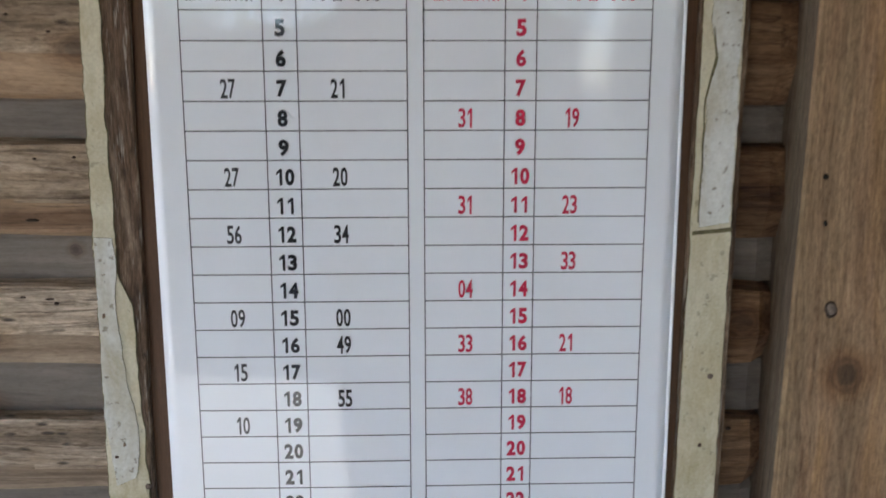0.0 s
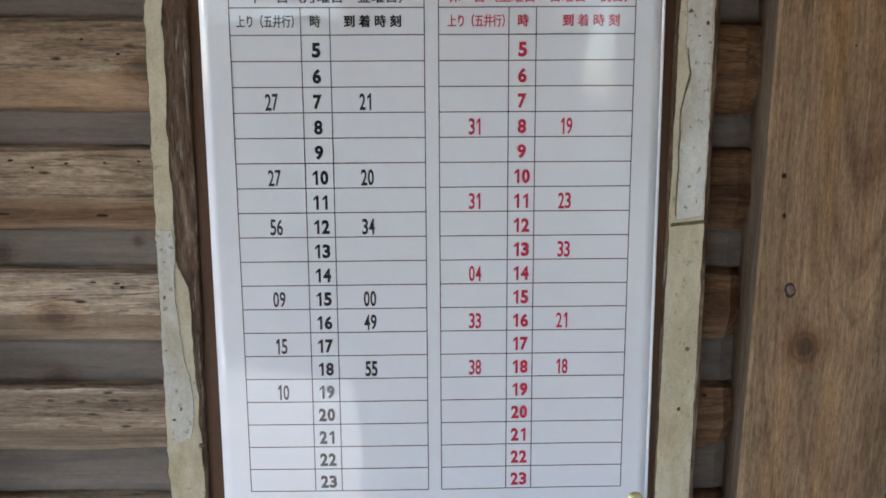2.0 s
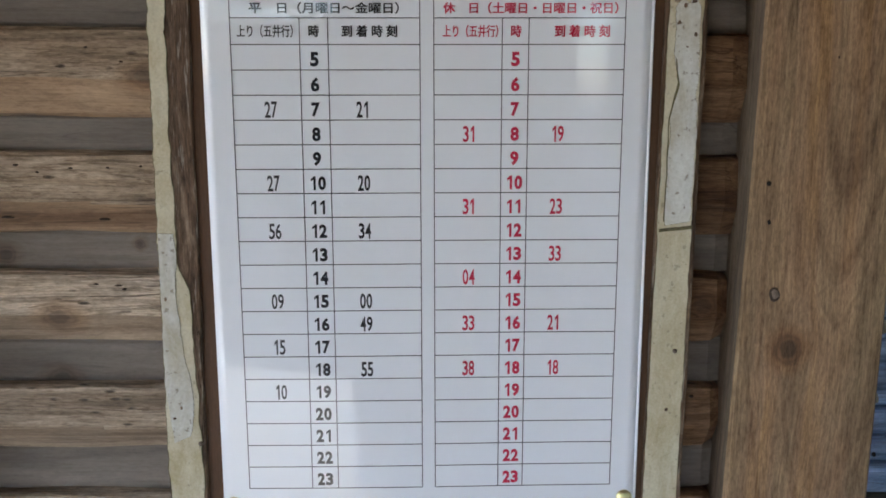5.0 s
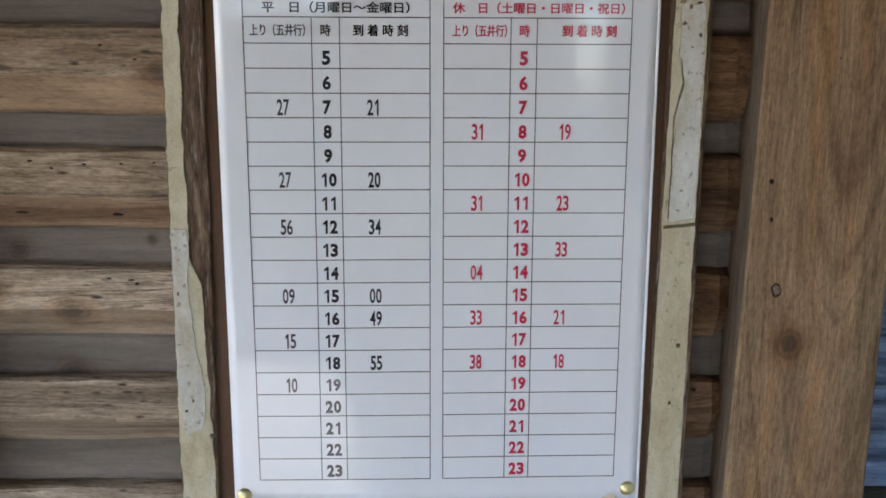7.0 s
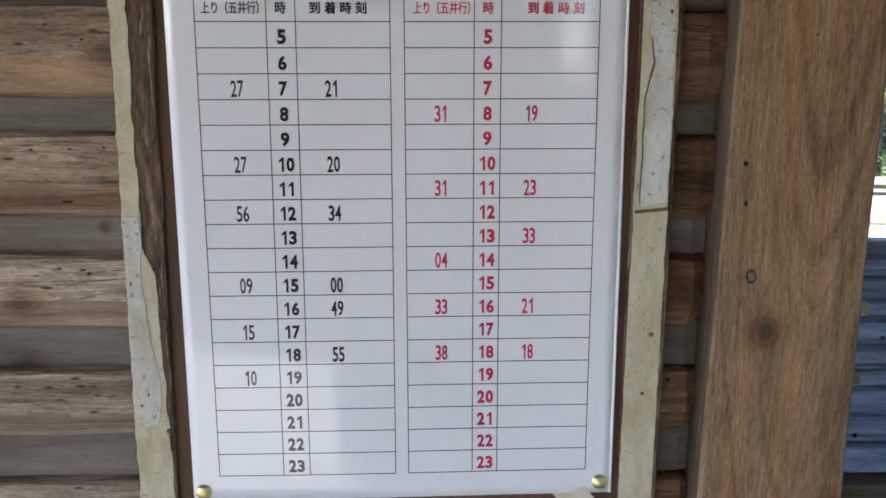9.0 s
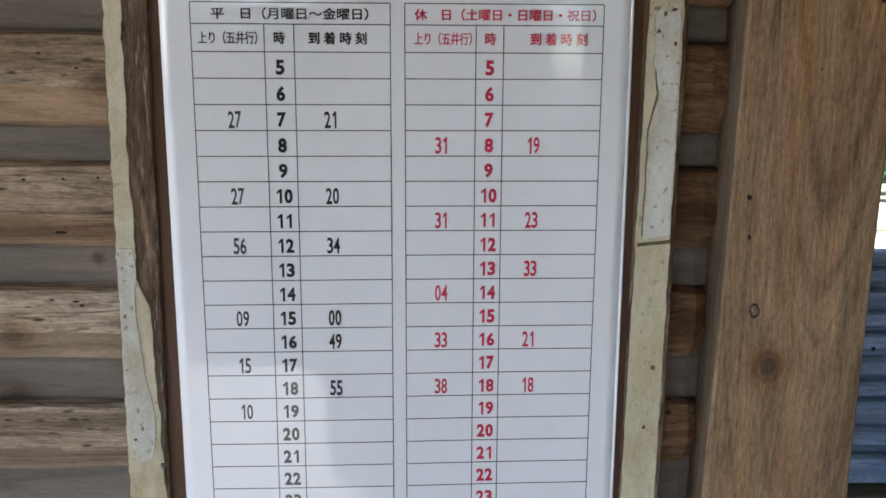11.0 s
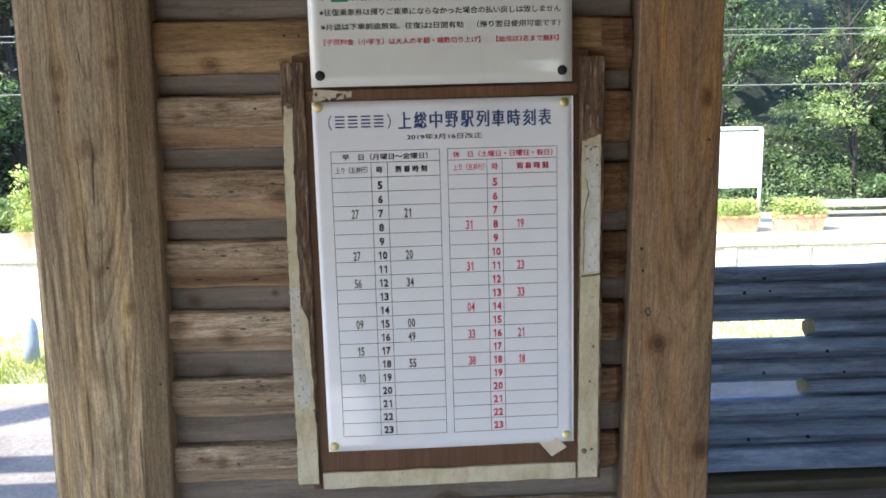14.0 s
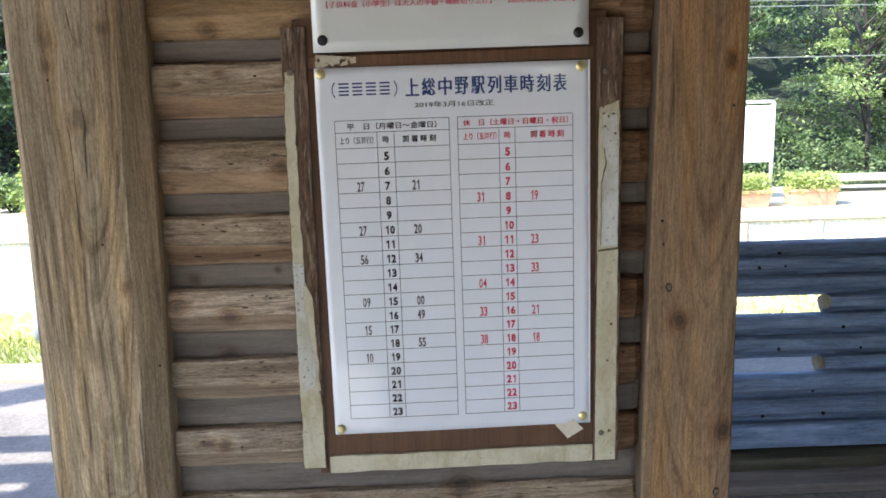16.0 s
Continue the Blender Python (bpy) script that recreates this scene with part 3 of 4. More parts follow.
# ---- the log wall with its two posts ----
PERIOD, LOG_TOP, WX0, WX1 = 0.0857, 1.5078, -0.342, 0.2255
log_wall = thing("wall_north", "wall of stacked faceted logs with grey strips between", "wall", kind="structure")
log_section = [(0.026, 0.0), (0.020, -0.0005), (0.0165, -0.003), (0.0115, -0.034), (0.0130, -0.037), (0.0225, -0.0565), (0.028, -0.0585), (0.10, -0.0585), (0.10, 0.0)]
spline_section = [(0.0290, 0.0018), (0.0272, -0.0016), (0.0265, -0.014), (0.0255, -0.0271), (0.095, -0.0271), (0.095, -0.0001)]
log_meshes, spline_meshes = [], []
for s in range(5):
    for store, sec, r, mat in ((log_meshes, log_section, 0.0022, M_LOG), (spline_meshes, spline_section, 0.0018, M_SPLINE)):
        bm = prism(sec, WX0, WX1, 44, "x", r, s * 5.3 + len(store), 14.0)
        # rotten lower corner at the end beside the post
        for v in bm.verts:
            f = max(0.0, 1 - (v.co.x - WX0) / (0.016 + 0.004 * s))
            if v.co.y < 0.06 and f > 0:
                low = min(1.0, max(0.0, (-v.co.z - 0.030) / 0.02)) if store is log_meshes else 0.5
                v.co.y += 0.006 * f ** 1.3 * low * (0.3 + 0.2 * s)
        # worn round end beside the other post
        for v in bm.verts:
            f = max(0.0, 1 - (WX1 - v.co.x) / 0.010)
            if v.co.y < 0.06 and f > 0:
                v.co.y += 0.004 * f ** 2
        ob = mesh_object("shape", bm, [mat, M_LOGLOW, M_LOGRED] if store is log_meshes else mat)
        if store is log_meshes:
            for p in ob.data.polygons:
                # redder ends, darkened to paint in the shadow between board and post
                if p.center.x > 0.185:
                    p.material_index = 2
                # undersides: browner wood, with part of their shade put into the colour
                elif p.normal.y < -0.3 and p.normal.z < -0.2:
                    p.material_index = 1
        store.append(ob.data)
        bpy.data.objects.remove(ob)
# golden logs under the roof, brown-bellied ones beside the board and paler ones below it
upper_meshes = [me.copy() for me in log_meshes]
lower_meshes = [me.copy() for me in log_meshes]
for me in upper_meshes:
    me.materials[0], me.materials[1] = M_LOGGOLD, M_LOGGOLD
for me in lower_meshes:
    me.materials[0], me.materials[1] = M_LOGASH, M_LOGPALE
    # ends worn round beside the post
    for v in me.vertices:
        f = max(0.0, 1 - (WX1 - v.co.x) / 0.022)
        if v.co.y < 0.06 and f > 0:
            v.co.y += 0.006 * f ** 2
            v.co.z += (-0.029 - v.co.z) * 0.18 * f ** 2
bare_meshes = [me.copy() for me in lower_meshes]
for me in bare_meshes:
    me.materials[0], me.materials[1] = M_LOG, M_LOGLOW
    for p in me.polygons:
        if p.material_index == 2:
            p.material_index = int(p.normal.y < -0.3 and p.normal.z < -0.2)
for k in range(-17, 10):
    z = LOG_TOP + PERIOD * k
    kinds = upper_meshes if k >= 1 else log_meshes if k >= -2 else lower_meshes if z > 1.03 else bare_meshes
    tall = 1.055 if k >= -1 else 1.0 if k == -2 else 0.93 if k == -3 else 0.89
    a = new("log", kinds[(k * 3 + 60) % 5])
    a.location.z = z
    a.scale.z = tall
    a.parent = log_wall
    b = new("grey_strip", spline_meshes[(k * 2 + 60) % 5])
    b.location.z = z - 0.0585 * tall
    b.scale.z = (PERIOD - 0.0585 * tall) / 0.0271
    b.parent = log_wall
part("backing", box((WX0, 0.102, 0.0), (WX1, 0.13, 2.3)), M_SPLINE, log_wall)

# hewn posts, standing on the floor and reaching the roof
right_post = thing("timber_post", "square hewn brown timber post with knots and a worn edge", "post", "posts of the shelter", "structure")
right_post.location = (0.275, 0.05, 0)
sec = [(-0.0500, 0.055), (-0.0515, -0.020), (-0.0562, -0.0645), (-0.0545, -0.0676), (-0.01, -0.068), (0.03, -0.068), (0.045, -0.067), (0.0485, -0.063), (0.050, -0.050), (0.052, 0.055)]
bm = prism(sec, 0, 2.32, 60, "z", 0.0014, 2.0, 4.0)
for v in bm.verts:
    # the hewn edge runs a little out of true
    if v.co.x < -0.03:
        v.co.x += 0.016 * max(-0.35, min(0.35, v.co.z - 1.27))
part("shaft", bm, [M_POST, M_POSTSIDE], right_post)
# the side face in the recess has its shade painted in as darker wood
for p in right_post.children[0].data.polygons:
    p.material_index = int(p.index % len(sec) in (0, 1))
left_post = thing("timber_post", "wide grey-brown timber post with deep grain and one rounded corner", "post", "posts of the shelter", "structure")
left_post.location = (-0.406, 0.06, 0)
sec = [(-0.074, 0.06), (-0.076, -0.045), (-0.072, -0.068), (-0.064, -0.074), (-0.03, -0.075), (0.0, -0.075), (0.030, -0.0745), (0.0440, -0.0735), (0.0470, -0.0715), (0.0705, -0.061), (0.0728, -0.057), (0.073, 0.06)]
bm = prism(sec, 0, 2.32, 60, "z", 0.0022, 7.0, 5.0)
for v in bm.verts:
    # its planed side runs out of plumb towards the floor
    if v.co.x > 0.035:
        v.co.x += 0.020 * max(-0.5, min(0.0, v.co.z - 1.47))
part("shaft", bm, [M_POST2, M_POSTFLAT], left_post)
for p in left_post.children[0].data.polygons:
    p.material_index = int(p.index % len(sec) in (7, 8, 9, 10))

# ---- the low outer wall of grey logs ----
low_wall = thing("wall_outer", "half-height wall of weathered blue-grey logs with open slots", "wall", kind="structure")
YW = 2.05
rows = [(0.827, 0.882, 0, 0.60), (0.755, 0.825, 0.4, 0.60), (0.677, 0.753, 0.6, 0.60), (0.606, 0.6762, 0.7, 1.490), (0.524, 0.604, 0, 0.60), (0.437, 0.522, 0.6, 0.60),
        (0.375, 0.4362, 0.7, 1.482), (0.279, 0.373, 0, 0.60), (0.184, 0.277, 0.5, 0.60), (0.074, 0.182, 0.3, 0.60)]
for i, (z0, z1, deep, x0) in enumerate(rows):
    h, d = z1 - z0, 0.012 * deep
    under = 0.46 if i < len(rows) - 1 else 0.16
    sec = [(YW + 0.022 + d, z1), (YW + 0.006 + d, z1 - 0.006), (YW + d, z1 - 0.018), (YW + 0.002 + d, z0 + h * under), (YW + 0.030 + d, z0 + h * under * 0.52), (YW + 0.062 + d, z0 + 0.008),
           (YW + 0.066 + d, z0 - 0.009), (YW + 0.085, z0 - 0.010), (YW + 0.108, z0 + h * 0.1), (YW + 0.12, z0 + h * 0.4), (YW + 0.114, z0 + h * 0.65), (YW + 0.095, z1 - 0.016), (YW + 0.068, z1 - 0.0005)]
    part("log", prism(sec, x0, 5.2, 40, "x", 0.004, i * 2.7, 3.0), [M_GREYLOG, M_OLIVE], low_wall)
    # log ends in dark olive, their shade put into the colour
    for p in low_wall.children[-1].data.polygons:
        p.material_index = int(p.normal.x < -0.8)
part("sill", box((0.6, YW - 0.05, 0.0), (5.2, YW + 0.14, 0.070), 0.01), M_OLIVE, low_wall, "dark olive timber sill")
part("floor_plank", box((0.6, 1.86, 0.0), (5.2, 1.994, 0.035), 0.006), M_SPLINE, low_wall, "grey floor plank")
part("end_post", box((0.48, YW - 0.02, 0.0), (0.598, YW + 0.12, 2.34), 0.008), M_POST, low_wall)
part("end_post", box((5.204, YW - 0.02, 0.0), (5.32, YW + 0.12, 2.34), 0.008), M_POST, low_wall)

# ---- roof and the side behind the camera ----
roof = thing("ceiling", "dark boarded shelter roof with an open eave", "roof", kind="structure")
part("roof_boards", box((-3.54, -2.42, 2.36), (5.6, 1.23, 2.42)), M_CEIL, roof)
part("roof_boards", box((-4.2, -2.42, 2.36), (-3.544, 0.979, 2.42)), M_CEIL, roof)
part("roof_boards", box((-4.2, 1.070, 2.36), (-3.544, 1.23, 2.42)), M_CEIL, roof)
part("eave_beam", box((-4.2, 1.37, 2.34), (-1.21, 1.51, 2.46), 0.01), M_CEIL, roof)
part("roof_boards", box((-1.2, 1.234, 2.362), (5.6, 3.3, 2.42)), M_CEIL, roof)
for x in (-4.1, -2.2, 0.9, 2.7, 4.6):
    part("rafter", box((x, -2.42, 2.25), (x + 0.1, 1.51, 2.338), 0.006), M_CEIL, roof)
# unseen additions: pier darkens the sheet's reflection, fascia cuts skylight and glare
back_wall = thing("wall_south", "unseen boarded pier, low boards and fascia added to shape light and reflection", "wall", kind="structure")
part("fascia", box((-4.2, -2.50, 1.69), (5.6, -2.425, 2.44), 0.006), M_WALLB, back_wall)
for lo, hi in (((-0.25, -2.42, 0), (0.30, -2.32, 2.24)), ((0.304, -2.42, 0), (5.6, -2.32, 0.80))):
    part("panel", box(lo, hi, 0.004), M_WALLB, back_wall)
side_wall = mesh_object("wall_east", box((5.62, -2.5, 0), (5.72, 2.2, 2.36)), M_WALLB)
tagged(side_wall, "plain board end wall of the shelter", "wall", kind="structure")

# ---- the notice board ----
TILT = radians(0.6)


def bw(u, v, y=0.0):
    """Board coordinates: u to the right, v height, in metres, turned as the board hangs."""
    c, s = math.cos(TILT), math.sin(TILT)
    return Vector((u * c - (v - 1.27) * s, y, 1.27 + u * s + (v - 1.27) * c))


def turn_board(bm):
    for v in bm.verts:
        v.co = bw(v.co.x, v.co.z, v.co.y)
    return bm


def bulge(u, v):
    """How far the sheet stands off its board."""
    return -0.0012 - 0.0006 * math.sin(math.pi * min(1, max(0, (u + 0.1515) / 0.303))) * (0.6 + 0.4 * math.sin(9 * v)) - 0.0006 * math.sin(21 * u + 8 * v)


board = thing("notice_board", "brown board in a worn wooden frame with peeling cream paint", "notice board")
part("backing_board", turn_board(box((-0.172, 0.0040, 1.024), (0.172, 0.0085, 1.553))), M_BOARD, board)


def plank(u0, v0, u1, v1, w, y0, y1, mat, name, label="", seed=0, rough=0.0012, steps=28):
    """A flat strip between two points, its faces a little uneven."""
    d = Vector((u1 - u0, 0, v1 - v0))
    n = Vector((-d.z, 0, d.x)).normalized()
    bm = bmesh.new()
    rings = []
    for i in range(steps + 1):
        f = i / steps
        c = Vector((u0, 0, v0)) + d * f
        ring = []
        for k, (s, y) in enumerate(((-1, y1), (-1, y0 + 0.0008), (-0.94, y0), (0.94, y0), (1, y0 + 0.0008), (1, y1))):
            wob = noise.noise(Vector((f * 9, k // 3 * 5 + seed, seed))) * rough
            q = c + n * (s * w / 2 + wob)
            ring.append(bm.verts.new((q.x, y, q.z)))
        rings.append(ring)
    for r0, r1 in zip(rings, rings[1:]):
        for k in range(6):
            bm.faces.new((r0[k], r0[(k + 1) % 6], r1[(k + 1) % 6], r1[k]))
    bm.faces.new(rings[0])
    bm.faces.new(rings[-1])
    bmesh.ops.recalc_face_normals(bm, faces=bm.faces)
    return part(name, turn_board(bm), mat, board, label)


def patch(outline, y0, y1, mat, name, label="", jag=0.0012, seed=0, per=0.004, rim=0.0):
    """A thin flake of paint with a ragged outline."""
    pts = []
    m = len(outline)
    area = sum(outline[k][0] * outline[(k + 1) % m][1] - outline[(k + 1) % m][0] * outline[k][1] for k in range(m))
    turn = 1 if area > 0 else -1
    for i in range(m):
        a, b = Vector(outline[i]), Vector(outline[(i + 1) % m])
        n = max(1, int((b - a).length / per))
        for k in range(n):
            q = a + (b - a) * (k / n)
            j = jag * noise.noise(Vector((q.x * 70, q.y * 70, seed))) + 0.45 * jag * noise.noise(Vector((q.x * 420, q.y * 420, seed + 9)))
            pts.append((q.x + j, q.y + 0.5 * j))
    if rim:
        n = len(pts)
        out = []
        for k in range(n):
            (ax, az), (bx, bz) = pts[k - 2], pts[(k + 2) % n]
            t = Vector((bx - ax, bz - az))
            t = t.normalized() if t.length > 1e-9 else Vector((1, 0))
            w = rim * (0.45 + 0.9 * abs(noise.noise(Vector((pts[k][0] * 300, pts[k][1] * 300, seed + 2)))))
            out.append((pts[k][0] + t.y * w * turn, pts[k][1] - t.x * w * turn))
        bm = bmesh.new()
        bm.faces.new([bm.verts.new((x, y1 - 0.0003, z)) for x, z in out])
        bmesh.ops.recalc_face_normals(bm, faces=bm.faces)
        part("stain_line", turn_board(bm), M_RUSTLINE, board, "dark dirty crack round the paint")
    bm = bmesh.new()
    f0 = [bm.verts.new((x, y0, z)) for x, z in pts]
    f1 = [bm.verts.new((x, y1, z)) for x, z in pts]
    bm.faces.new(f0)
    for i in range(len(pts)):
        bm.faces.new((f0[i], f0[(i + 1) % len(pts)], f1[(i + 1) % len(pts)], f1[i]))
    bmesh.ops.recalc_face_normals(bm, faces=bm.faces)
    return part(name, turn_board(bm), mat, board, label)


F0, F1 = 0.0, 0.0085
plank(-0.1720, 1.545, -0.1775, 1.031, 0.0275, F0, F1, M_TRIM, "frame_side", "worn brown frame strip", 1)
plank(0.1768, 1.545, 0.1725, 1.023, 0.0290, F0, F1, M_TRIM, "frame_side", "worn brown frame strip", 2)
plank(-0.1600, 1.0352, 0.1560, 1.0350, 0.021, F0, F1, M_CREAM, "frame_bottom", "cream-painted frame strip", 3)
plank(-0.1575, 1.506, 0.157, 1.508, 0.014, 0.0005, 0.004, M_BOARD, "frame_bar", "worn brown bar between the sheets", 4)
# what is left of the cream and white paint on the frame
L0 = F0 - 0.0008
patch([(-0.1835, 1.497), (-0.1735, 1.497), (-0.1758, 1.44), (-0.1772, 1.33), (-0.1765, 1.262), (-0.1690, 1.243), (-0.1665, 1.15), (-0.1650, 1.033), (-0.1905, 1.033), (-0.1898, 1.15), (-0.1885, 1.28), (-0.1868, 1.44)], L0, F0, M_CREAM, "paint_layer", "peeling cream paint", 0.0014, 3, 0.0025, 0.0009)
patch([(-0.1884, 1.283), (-0.1772, 1.283), (-0.1760, 1.270), (-0.1782, 1.240), (-0.1748, 1.195), (-0.1700, 1.168), (-0.1695, 1.150), (-0.1735, 1.134), (-0.1850, 1.129), (-0.1892, 1.17)], L0 - 0.0008, L0, M_WHITE, "paint_patch", "chalky white paint patch", 0.0011, 8, 0.0020, 0.0003)
patch([(0.1640, 1.4465), (0.1660, 1.4480), (0.1678, 1.4455), (0.1715, 1.4490), (0.1780, 1.4510), (0.1862, 1.4545), (0.1868, 1.44), (0.1838, 1.073), (0.1833, 1.025), (0.1588, 1.025), (0.1592, 1.073), (0.1638, 1.44)], L0, F0, M_CREAM, "paint_layer", "peeling cream paint", 0.0008, 13, 0.0025, 0.0006)
patch([(0.1680, 1.436), (0.1735, 1.443), (0.1770, 1.438), (0.1810, 1.444), (0.1845, 1.436), (0.1855, 1.35), (0.1845, 1.290), (0.1660, 1.287), (0.1672, 1.33), (0.1668, 1.362), (0.1725, 1.385), (0.1680, 1.405)], L0 - 0.0008, L0, M_WHITE, "paint_patch", "chalky white paint patch", 0.0016, 18, 0.0016, 0.0004)
patch([(0.1625, 1.2845), (0.1860, 1.2870), (0.1860, 1.2845), (0.1625, 1.2822)], L0 - 0.0006, L0, M_RUSTLINE, "stain_line", "", 0.0008, 21, 0.002)
patch([(0.1668, 1.362), (0.1725, 1.385), (0.1700, 1.402), (0.1692, 1.403), (0.1714, 1.386), (0.1661, 1.362), (0.1656, 1.290), (0.1661, 1.290)], L0 - 0.0009, L0, M_RUSTLINE, "stain_line", "", 0.0006, 27, 0.002)
patch([(-0.150, 1.5145), (-0.104, 1.5115), (-0.106, 1.5045), (-0.125, 1.502), (-0.1505, 1.500)], -0.0003, 0.0005, M_FLAKED, "paint_patch", "flaking dirty cream paint", 0.0030, 25, 0.0015)
for u, v, r in ((-0.1775, 1.497, 0.0042), (0.1715, 1.487, 0.0035), (0.1665, 1.060, 0.0036), (0.1760, 1.062, 0.002), (-0.1662, 1.128, 0.002), (0.178, 1.195, 0.0018)):
    part("screw", turn_board(dome((u, F0 - 0.0006, v), r, 0.0016)), M_RUST, board, "rusty screw head")

for u, v, w, h, s in ((0.1690, 1.4405, 0.0042, 0.0030, 1), (0.1742, 1.4370, 0.0028, 0.0036, 2), (0.1800, 1.4395, 0.0034, 0.0022, 3), (0.1705, 1.4260, 0.0022, 0.0028, 4), (0.1822, 1.4180, 0.0020, 0.0034, 5), (0.1770, 1.4100, 0.0016, 0.0016, 6), (0.1735, 1.1510, 0.0022, 0.0028, 7), (-0.1835, 1.1480, 0.0022, 0.0018, 8), (-0.1790, 1.1555, 0.0018, 0.0028, 9), (-0.1860, 1.2360, 0.0016, 0.0032, 10)):
    patch([(u - w / 2, v - h * 0.3), (u - w * 0.1, v - h / 2), (u + w / 2, v - h * 0.2), (u + w * 0.4, v + h * 0.35), (u, v + h / 2), (u - w * 0.4, v + h * 0.3)], L0 - 0.0012, L0 - 0.0008, M_TRIM, "paint_chip", "bare brown chip in the paint", 0.0012, s + 50, 0.0008)

# ---- the laminated timetable ----
W, H, V1 = 0.303, 0.426, 1.500


def sheet_bm(u0, v0, u1, v1, nu, nv, stand=bulge, thick=0.0006):
    bm = bmesh.new()
    grid = [[bm.verts.new((u0 + (u1 - u0) * i / nu, stand(u0 + (u1 - u0) * i / nu, v0 + (v1 - v0) * j / nv), v0 + (v1 - v0) * j / nv)) for i in range(nu + 1)] for j in range(nv + 1)]
    for j in range(nv):
        for i in range(nu):
            bm.faces.new((grid[j][i], grid[j][i + 1], grid[j + 1][i + 1], grid[j + 1][i]))
    ret = bmesh.ops.extrude_face_region(bm, geom=list(bm.faces))
    for e in ret["geom"]:
        if isinstance(e, bmesh.types.BMVert):
            e.co.y += thick
    bmesh.ops.recalc_face_normals(bm, faces=bm.faces)
    return turn_board(bm)


timetable = thing("timetable_poster", "white laminated railway timetable with black and red columns", "poster")
sheet = part("sheet", sheet_bm(-W / 2, V1 - H, W / 2, V1, 48, 48), M_SHEET, timetable, "glossy laminated white paper", True)
for p in sheet.data.polygons:
    # crisp cut edges, but for the softly rolled one
    if abs(p.normal.y) < 0.5 and p.normal.x < 0.5:
        p.use_smooth = False
LIFT = 0.00025
bm = bmesh.new()
for k in range(41):
    v = V1 - H + H * k / 40
    y = bulge(W / 2, v)
    a = [bm.verts.new(bw(W / 2 + du, v, y + dy)) for du, dy in ((0.0, 0.0), (0.0008, -0.0002), (0.0018, -0.0006 - 0.0003 * math.sin(17 * v)), (0.0019, -0.0003 - 0.0003 * math.sin(17 * v)), (0.0008, 0.0001), (0.0, 0.0005))]
    if k:
        for i in range(6):
            bm.faces.new((last[i], a[i], a[(i + 1) % 6], last[(i + 1) % 6]))
    last = a
bmesh.ops.recalc_face_normals(bm, faces=bm.faces)
part("film_edge", bm, M_FILM, timetable, "curled clear edge of the laminating film", True)


def mm(x, z):
    """From millimetres on the sheet, from its upper left corner, to board coordinates."""
    return (x - 151.5) / 1000, V1 - z / 1000


def bar(bm, x0, z0, x1, z1, n=1):
    """A printed bar in sheet millimetres that follows the sheet."""
    vertical = abs(z1 - z0) > abs(x1 - x0)
    lo = []
    for i in range(n + 1):
        f = i / n
        if vertical:
            z = z0 + (z1 - z0) * f
            pair = (mm(x0, z), mm(x1, z))
        else:
            x = x0 + (x1 - x0) * f
            pair = (mm(x, z0), mm(x, z1))
        lo.append([bm.verts.new(bw(u, v, bulge(u, v) - LIFT)) for u, v in pair])
    for a, b in zip(lo, lo[1:]):
        bm.faces.new((a[0], a[1], b[1], b[0]))


ROW0, ROWH = 88.6, 16.76


def ruled(x0, xa, xb, x1):
    t = 0.32
    zs = [57.8, 71.2] + [ROW0 + ROWH * i for i in range(20)]
    for z in zs:
        bm = bmesh.new()
        bar(bm, x0, z - t, x1, z + t, 12)
        part("ruled_line", bm, M_RULE, timetable)
    for x, top in ((x0, 57.8), (xa, 71.2), (xb, 71.2), (x1, 57.8)):
        bm = bmesh.new()
        bar(bm, x - t, top, x + t, zs[-1], 24)
        part("ruled_line", bm, M_RULE, timetable)


ruled(19.4, 65.6, 84.6, 146.4)
ruled(155.8, 202.0, 220.0, 285.2)

glyphs = {}


def glyph_mesh(text, bold):
    """The flat outline of a text in the built-in font, fitted to a unit box about its middle."""
    if (text, bold) not in glyphs:
        cu = bpy.data.curves.new("text", "FONT")
        cu.body, cu.size, cu.offset, cu.resolution_u = text, 1.0, bold, 3
        ob = new("text", cu)
        bpy.context.view_layer.update()
        me = bpy.data.meshes.new_from_object(ob.evaluated_get(bpy.context.evaluated_depsgraph_get()))
        co = np.array([v.co[:2] for v in me.vertices])
        polys = [tuple(p.vertices) for p in me.polygons]
        bpy.data.objects.remove(ob)
        bpy.data.curves.remove(cu)
        bpy.data.meshes.remove(me)
        lo, hi = co.min(0), co.max(0)
        glyphs[text, bold] = ((co - (lo + hi) / 2) / (hi - lo), polys)
    return glyphs[text, bold]


def write(text, x, z, w, h, mat, name, parent, bold=0.0, stand=bulge, v1=V1, thick=0.0, thick_z=None):
    """Text in a box w by h about (x, z), in sheet millimetres. thick: strokes printed that much wider, in millimetres."""
    co, polys = glyph_mesh(text, bold)
    verts, faces = [], []
    tz = thick / 3 if thick_z is None else thick_z / 2
    shifts = [(0, 0)] if not thick else [(-thick / 2, -tz), (thick / 2, tz), (-thick / 2, tz), (thick / 2, -tz)]
    for k, (dx, dz) in enumerate(shifts):
        n = len(verts)
        for a, b in co:
            u, v = (x + dx + a * (w - thick) - 151.5) / 1000, v1 - (z + dz - b * (h - thick)) / 1000
            verts.append(bw(u, v, stand(u, v) - LIFT * 1.4 - 0.00003 * k))
        faces += [tuple(i + n for i in p) for p in polys]
    me = bpy.data.meshes.new(name)
    me.from_pydata(verts, [], faces)
    me.materials.append(mat)
    ob = new(name, me)
    ob.parent = parent
    return ob


